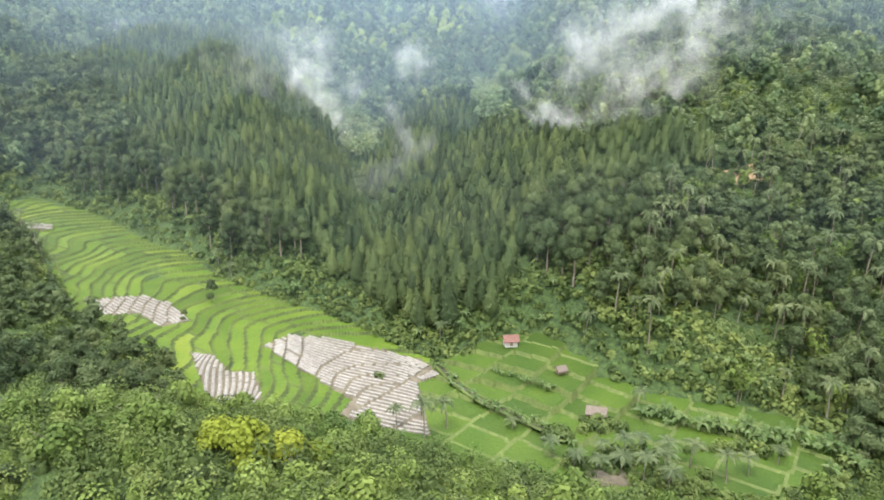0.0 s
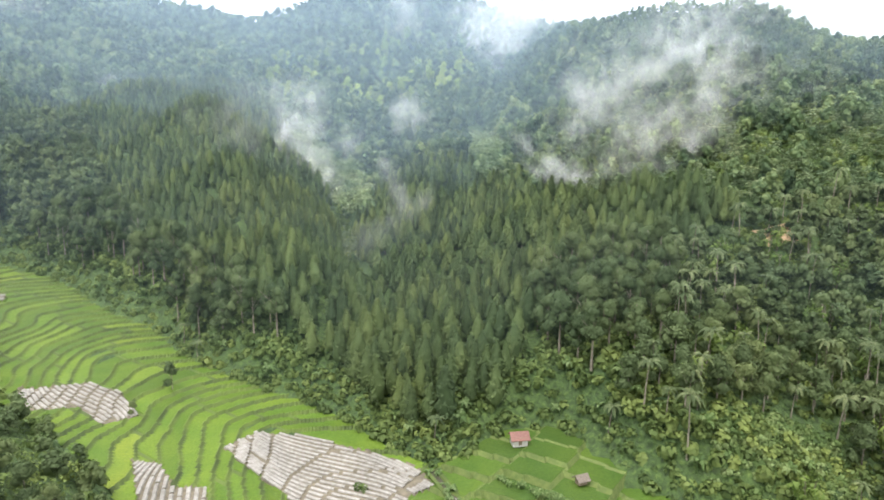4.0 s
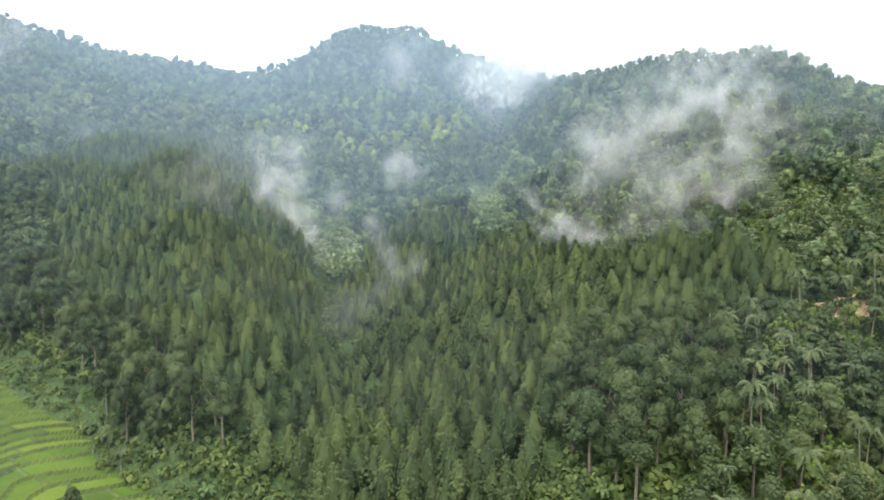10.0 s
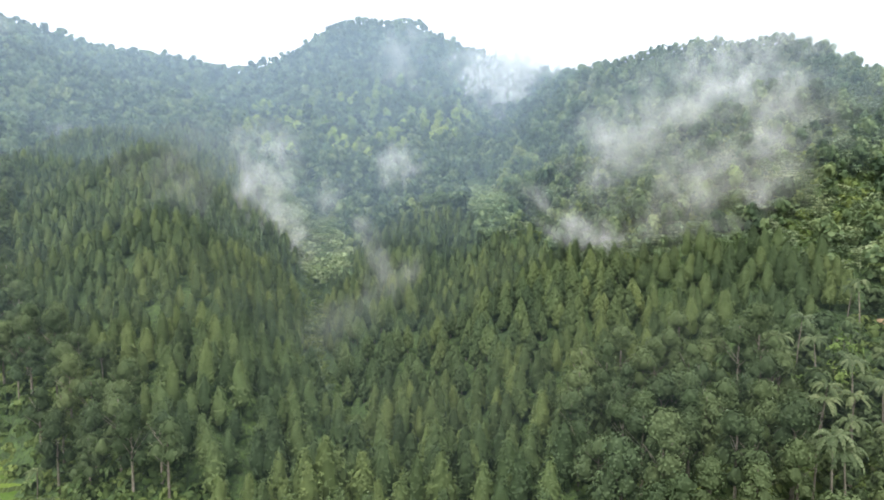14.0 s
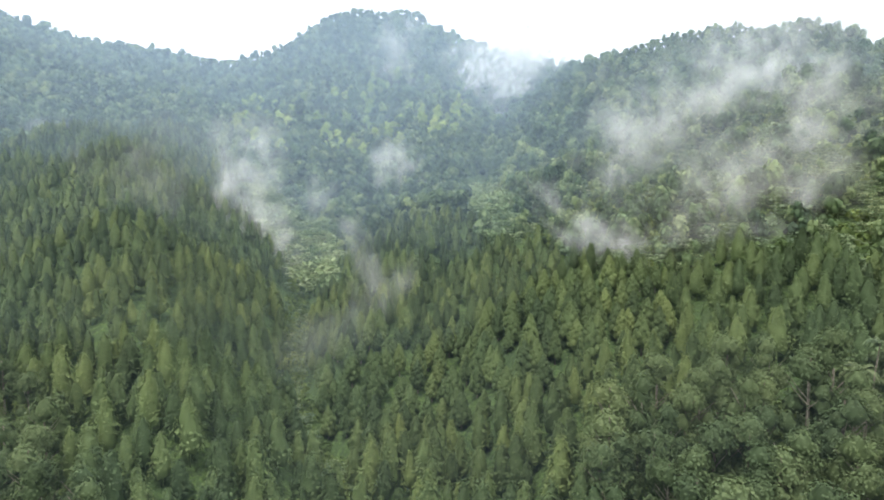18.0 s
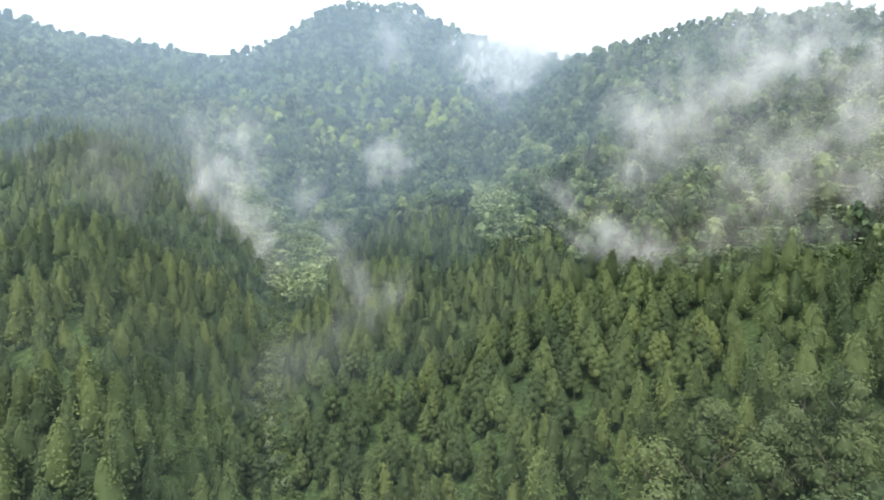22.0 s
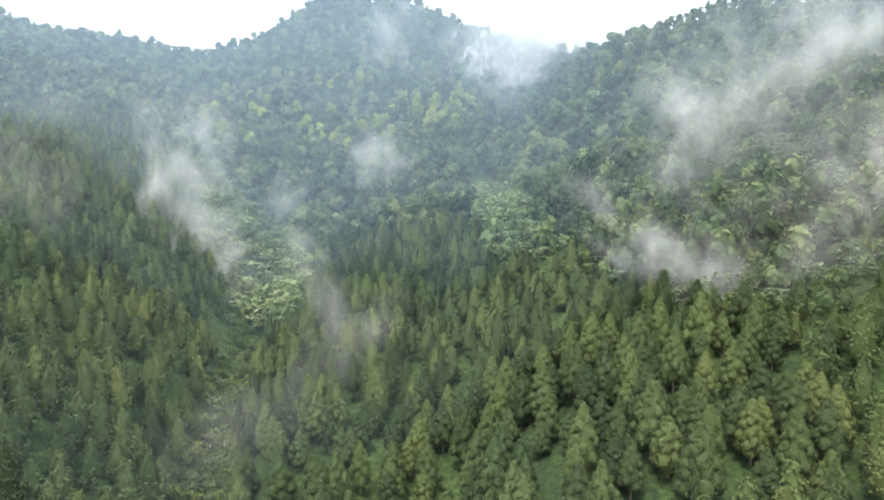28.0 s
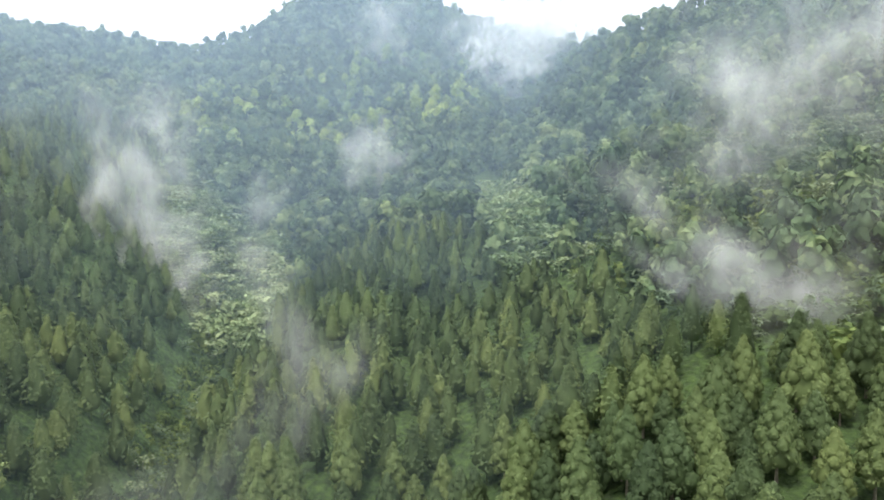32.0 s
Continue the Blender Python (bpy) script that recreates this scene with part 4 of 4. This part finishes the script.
for which, (poly, heading) in enumerate(zip(MULCH, (-24, -38, 98, 25))):
    plot = thing("mulched_beds", "rows of raised beds covered with silver plastic film", "vegetable beds", "mulched plots")
    cx, cy = np.mean([p[0] for p in poly]), np.mean([p[1] for p in poly])
    d = np.array([math.cos(radians(heading)), math.sin(radians(heading))])
    s = np.array([-d[1], d[0]])
    rng = np.random.default_rng(which)
    for r in np.arange(-36, 36, 1.3):
        run, last = [], None
        for q in np.arange(-45, 45, 0.5):
            bend = 2.2 * math.sin(q / 9 + r / 7)
            x, y = cx + d[0] * q + s[0] * (r + bend), cy + d[1] * q + s[1] * (r + bend)
            good = bool(inside(np.array([x]), np.array([y]), poly)[0])
            z = float(valley(x, y)) + 0.22 if good else None
            level = float(terrace(np.array([x]), np.array([y]))[0][0]) if good else 0
            if good and run and level != last and which < 2:
                good_break = True
            else:
                good_break = False
            if (not good or good_break or len(run) > 30) and run:
                if len(run) >= 5 and rng.uniform() > 0.03:
                    b = new("raised_bed", bed_mesh(run, rng.uniform(0.9, 1.02)))
                    b.parent = plot
                run = []
            last = level
            if good and not good_break:
                run.append((x, y, z))

# ---------------------------------------------------------------- buildings
def box(w, d, h, z=0.0):
    v = np.array([(sx * w / 2, sy * d / 2, z + k * h) for k in (0, 1) for sx, sy in ((-1, -1), (1, -1), (1, 1), (-1, 1))])
    f = np.array([(0, 3, 2, 1), (4, 5, 6, 7), (0, 1, 5, 4), (1, 2, 6, 5), (2, 3, 7, 6), (3, 0, 4, 7)])
    return v, f


def slope_roof(w, d, rise, z, over=0.6, thick=0.18):
    """One pitched half of a roof, falling to -y."""
    v = []
    for x in (-w / 2 - over, w / 2 + over):
        for y, zz in ((-d / 2 - over, z - over * rise / (d / 2)), (0.0, z + rise)):
            v += [(x, y, zz), (x, y, zz + thick)]
    v = np.array(v)
    f = np.array([(0, 1, 3, 2), (4, 6, 7, 5), (1, 5, 7, 3), (0, 2, 6, 4), (0, 4, 5, 1), (2, 3, 7, 6)])
    return v, f


def mirrored(shape):
    v, f = shape
    return v * np.array([1, -1, 1]), f[:, ::-1]


def small_house(name, label, w, d, h, rise, wall_mat, roof_mat, windows=True):
    house = thing(name, label, "house")
    part("wall", box(w, d, h, -0.5), wall_mat, house)
    part("roof", slope_roof(w, d, rise, h - 0.5), roof_mat, house)
    part("roof", mirrored(slope_roof(w, d, rise, h - 0.5)), roof_mat, house)
    if windows:
        for x in (-w * 0.3, w * 0.3):
            wdw = part("window", box(0.9, 0.08, 0.9, 1.0), WOOD, house)
            wdw.matrix_basis = pose(x, -d / 2 - 0.03, 0)
            pane = part("pane", box(0.7, 0.06, 0.7, 1.1), DARK, wdw)
            pane.matrix_basis = pose(0, -0.04, 0)
        door = part("door", box(0.9, 0.08, 2.0, 0.0), WOOD, house)
        door.matrix_basis = pose(0, -d / 2 - 0.03, 0)
    return house


def put(ob, x, y, turn, lift=0.0):
    ob.matrix_basis = pose(x, y, float(valley(x, y)) + lift, 0, 0, turn)


farmhouse = small_house("farmhouse", "small white-walled farmhouse with a red tiled roof", 3.8, 3.0, 2.2, 1.1, PLASTER, TILE)
put(farmhouse, 13.5, 171, 12, 0.4)
hut = small_house("field_hut", "small thatched field hut of weathered wood in the rice", 2.1, 1.7, 1.5, 0.7, WOOD, THATCH, False)
put(hut, 26.5, 155, 25, 0.4)
hut2 = small_house("field_hut", "grey thatched shed among trees at the field edge", 4.0, 3.0, 2.0, 1.1, WOOD, THATCH, False)
put(hut2, 33, 137, -15, 0.4)

# irrigation channel between the fields
prev, cv, cf = None, [], []
for (ax, ay), (bx, by) in zip(CHANNEL, CHANNEL[1:]):
    for q in np.arange(0, 1, 0.2):
        x, y = ax + q * (bx - ax), ay + q * (by - ay)
        n = Vector((by - ay, ax - bx, 0)).normalized()
        z = float(valley(x, y)) + 0.45
        for off, dz in ((-1.7, 0.35), (-0.9, 0.45), (-0.6, 0.05), (0.6, 0.05), (0.9, 0.45), (1.7, 0.35)):
            cv.append((x + n.x * off, y + n.y * off, z + dz))
rowsn = len(cv) // 6
bank = [(i * 6 + k, i * 6 + k + 1, i * 6 + k + 7, i * 6 + k + 6) for i in range(rowsn - 1) for k in (0, 1, 3, 4)]
bed = [(i * 6 + 2, i * 6 + 3, i * 6 + 9, i * 6 + 8) for i in range(rowsn - 1)]
channel = tagged(new("channel_bank", mesh_from("channel_bank", cv, bank, BUND)), "grassy banks of a narrow irrigation channel", "channel", kind="structure")
tagged(new("water", mesh_from("water", cv, bed, WATER)), "dark muddy water in the irrigation channel", "water", kind="structure")

# bare earth clearing on the eastern slope
a, q = np.meshgrid(np.linspace(-1, 1, 17), np.linspace(-1, 1, 13))
ex, ey = 109 + 8 * a + 0.8 * np.sin(5 * q), 243 + 5 * q + 0.7 * np.sin(4 * a)
tagged(new("earth_clearing", mesh_from("earth_clearing", np.stack([ex, ey, land(ex, ey) + 1.1 - 1.9 * np.maximum(np.abs(a), np.abs(q)) ** 4], 2).reshape(-1, 3), grid_faces(17, 13), BARE, True)),
       "small patch of bare tan earth cut into the slope", "ground", kind="structure")

a, q = np.meshgrid(np.linspace(-1, 1, 11), np.linspace(-1, 1, 9))
ex, ey = 31 + 4.5 * a, 113.5 + 2.6 * q + 0.4 * np.sin(3 * a)
tagged(new("farm_yard", mesh_from("farm_yard", np.stack([ex, ey, valley(ex, ey) + 1.2 - 1.3 * np.maximum(np.abs(a), np.abs(q)) ** 5], 2).reshape(-1, 3), grid_faces(11, 9), SOIL, True)),
       "patch of brown trodden earth between palms", "ground", kind="structure")

# ---------------------------------------------------------------- mist
def mist_material(name, color, scale, lo, hi):
    """Fine droplets: sees through by a density that the sheet carries, broken up by drifting swirls."""
    m, nt, bsdf, out = shader(name)
    nt.nodes.remove(bsdf)
    at = nt.nodes.new("ShaderNodeAttribute")
    at.attribute_name = "veil"
    swirl = nt.nodes.new("ShaderNodeMapRange")
    swirl.inputs["From Min"].default_value, swirl.inputs["From Max"].default_value = lo, hi
    geo, stretch, tex = nt.nodes.new("ShaderNodeNewGeometry"), nt.nodes.new("ShaderNodeVectorMath"), nt.nodes.new("ShaderNodeTexNoise")
    stretch.operation = "MULTIPLY"
    stretch.inputs[1].default_value = (1.0, 0.6, 0.5)
    tex.inputs["Scale"].default_value, tex.inputs["Detail"].default_value, tex.inputs["Distortion"].default_value = scale, 6, 0.8
    nt.links.new(geo.outputs["Position"], stretch.inputs[0])
    nt.links.new(stretch.outputs[0], tex.inputs["Vector"])
    nt.links.new(tex.outputs["Fac"], swirl.inputs["Value"])
    fac = math_node(nt, "MULTIPLY", at.outputs["Fac"], swirl.outputs[0])
    df, tl = nt.nodes.new("ShaderNodeBsdfDiffuse"), nt.nodes.new("ShaderNodeBsdfTranslucent")
    df.inputs["Color"].default_value = tl.inputs["Color"].default_value = (*color, 1)
    both, clear, mx = nt.nodes.new("ShaderNodeMixShader"), nt.nodes.new("ShaderNodeBsdfTransparent"), nt.nodes.new("ShaderNodeMixShader")
    both.inputs[0].default_value = 0.5
    nt.links.new(df.outputs[0], both.inputs[1])
    nt.links.new(tl.outputs[0], both.inputs[2])
    nt.links.new(fac, mx.inputs[0])
    nt.links.new(clear.outputs[0], mx.inputs[1])
    nt.links.new(both.outputs[0], mx.inputs[2])
    nt.links.new(mx.outputs[0], out.inputs["Surface"])
    return m


MIST = mist_material("mist", (0.92, 0.93, 0.94), 0.085, 0.36, 0.66)
# the blue of distant air is put into the colour of these sheets
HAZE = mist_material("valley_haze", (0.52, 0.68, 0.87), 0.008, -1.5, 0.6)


def density_mesh(name, V, faces, density, material):
    me = mesh_from(name, V, faces, material, True)
    a = me.attributes.new("veil", "FLOAT", "POINT")
    a.data.foreach_set("value", np.asarray(density, np.float32).ravel())
    return me


def wisp(x, y, z, w, h, thick=0.3, lean=0.0, seed=0):
    """A drifting wisp: six soft bowed sheets behind one another, thinning out to a ragged rim."""
    cloud = thing("mist_wisp", "white wisp of mist drifting over the treetops", "mist", "mist wisps")
    n = 21
    a, b = np.meshgrid(np.linspace(-1, 1, n), np.linspace(-1, 1, n))
    for k in range(6):
        off = (k - 2.5) / 2.5
        ragged = np.array([[noise.fractal(Vector((p * w * 0.045 + 7 * seed, q * h * 0.045, 0.35 * k + seed)), 0.9, 2.0, 4) for p, q in zip(ra, rb)] for ra, rb in zip(a, b)])
        shape = 1.0 - np.hypot(a, b * (1.0 + 0.15 * off)) * 1.05 + 0.95 * ragged
        shape = np.clip(shape / 0.95, 0, 1) ** 1.6
        shape *= np.clip((1 - np.abs(a)) * 5, 0, 1) * np.clip((1 - np.abs(b)) * 5, 0, 1)
        X = a * w / 2 + lean * b * h / 2 + 1.2 * off
        Y = off * min(w, h) * 0.16 + 0.10 * w * (a * a - 0.3) * (1 if k % 2 else -0.6) + 0.25 * h * b * 0.5
        Z = b * h / 2
        sheet = new("sheet", density_mesh("sheet", np.stack([X, Y, Z], 2).reshape(-1, 3), grid_faces(n, n), shape * thick * 0.75, MIST))
        sheet.parent = cloud
    cloud.matrix_basis = pose(x, y, z)
    return cloud


WISPS = [(-102, 400, 72, 46, 96, 0.38, -0.1), (-37, 332, 52, 16, 36, 0.11, -0.3), (-88, 462, 76, 26, 30, 0.2, 0.2), (-44, 290, 33, 34, 26, 0.03, 0.9),
         (-30, 312, 42, 20, 34, 0.09, 0.6), (34, 705, 200, 150, 120, 0.8, 0.4), (-70, 690, 208, 60, 90, 0.26, 0.1), (-46, 484, 96, 40, 42, 0.26, -0.2),
         (42, 318, 66, 38, 34, 0.24, -0.9), (86, 388, 112, 90, 70, 0.16, 0.4), (80, 306, 78, 70, 46, 0.14, 0.4), (119, 336, 102, 40, 60, 0.18, 0.3),
         (132, 402, 134, 84, 74, 0.3, 0.2), (112, 340, 96, 150, 84, 0.09, 0.3), (-122, 348, 86, 74, 56, 0.06, 0.2), (88, 298, 82, 62, 40, 0.13, 0.4), (-300, 520, 108, 110, 50, 0.42, 0.35), (64, 366, 94, 30, 40, 0.26, 0.1), (-455, 600, 215, 120, 130, 0.34, 0.1),
         (205, 462, 168, 110, 46, 0.2, 0.2), (52, 640, 196, 70, 50, 0.24, 0.3)]
for k, row in enumerate(WISPS):
    wisp(*row, seed=k)

# haze put into bluish see-through sheets: low veils in the valley below the flight, then whole layers that add up with
# distance
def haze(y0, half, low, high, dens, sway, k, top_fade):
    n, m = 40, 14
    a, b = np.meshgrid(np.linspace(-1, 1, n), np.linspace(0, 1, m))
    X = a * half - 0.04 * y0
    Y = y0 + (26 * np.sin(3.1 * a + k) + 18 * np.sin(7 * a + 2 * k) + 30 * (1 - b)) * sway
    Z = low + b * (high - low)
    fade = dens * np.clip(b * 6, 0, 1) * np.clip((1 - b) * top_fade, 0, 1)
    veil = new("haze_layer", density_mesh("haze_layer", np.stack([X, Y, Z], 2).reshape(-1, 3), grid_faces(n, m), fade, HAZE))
    tagged(veil, "thin bluish see-through sheet that stands for haze across the valley", "haze", kind="stuff")


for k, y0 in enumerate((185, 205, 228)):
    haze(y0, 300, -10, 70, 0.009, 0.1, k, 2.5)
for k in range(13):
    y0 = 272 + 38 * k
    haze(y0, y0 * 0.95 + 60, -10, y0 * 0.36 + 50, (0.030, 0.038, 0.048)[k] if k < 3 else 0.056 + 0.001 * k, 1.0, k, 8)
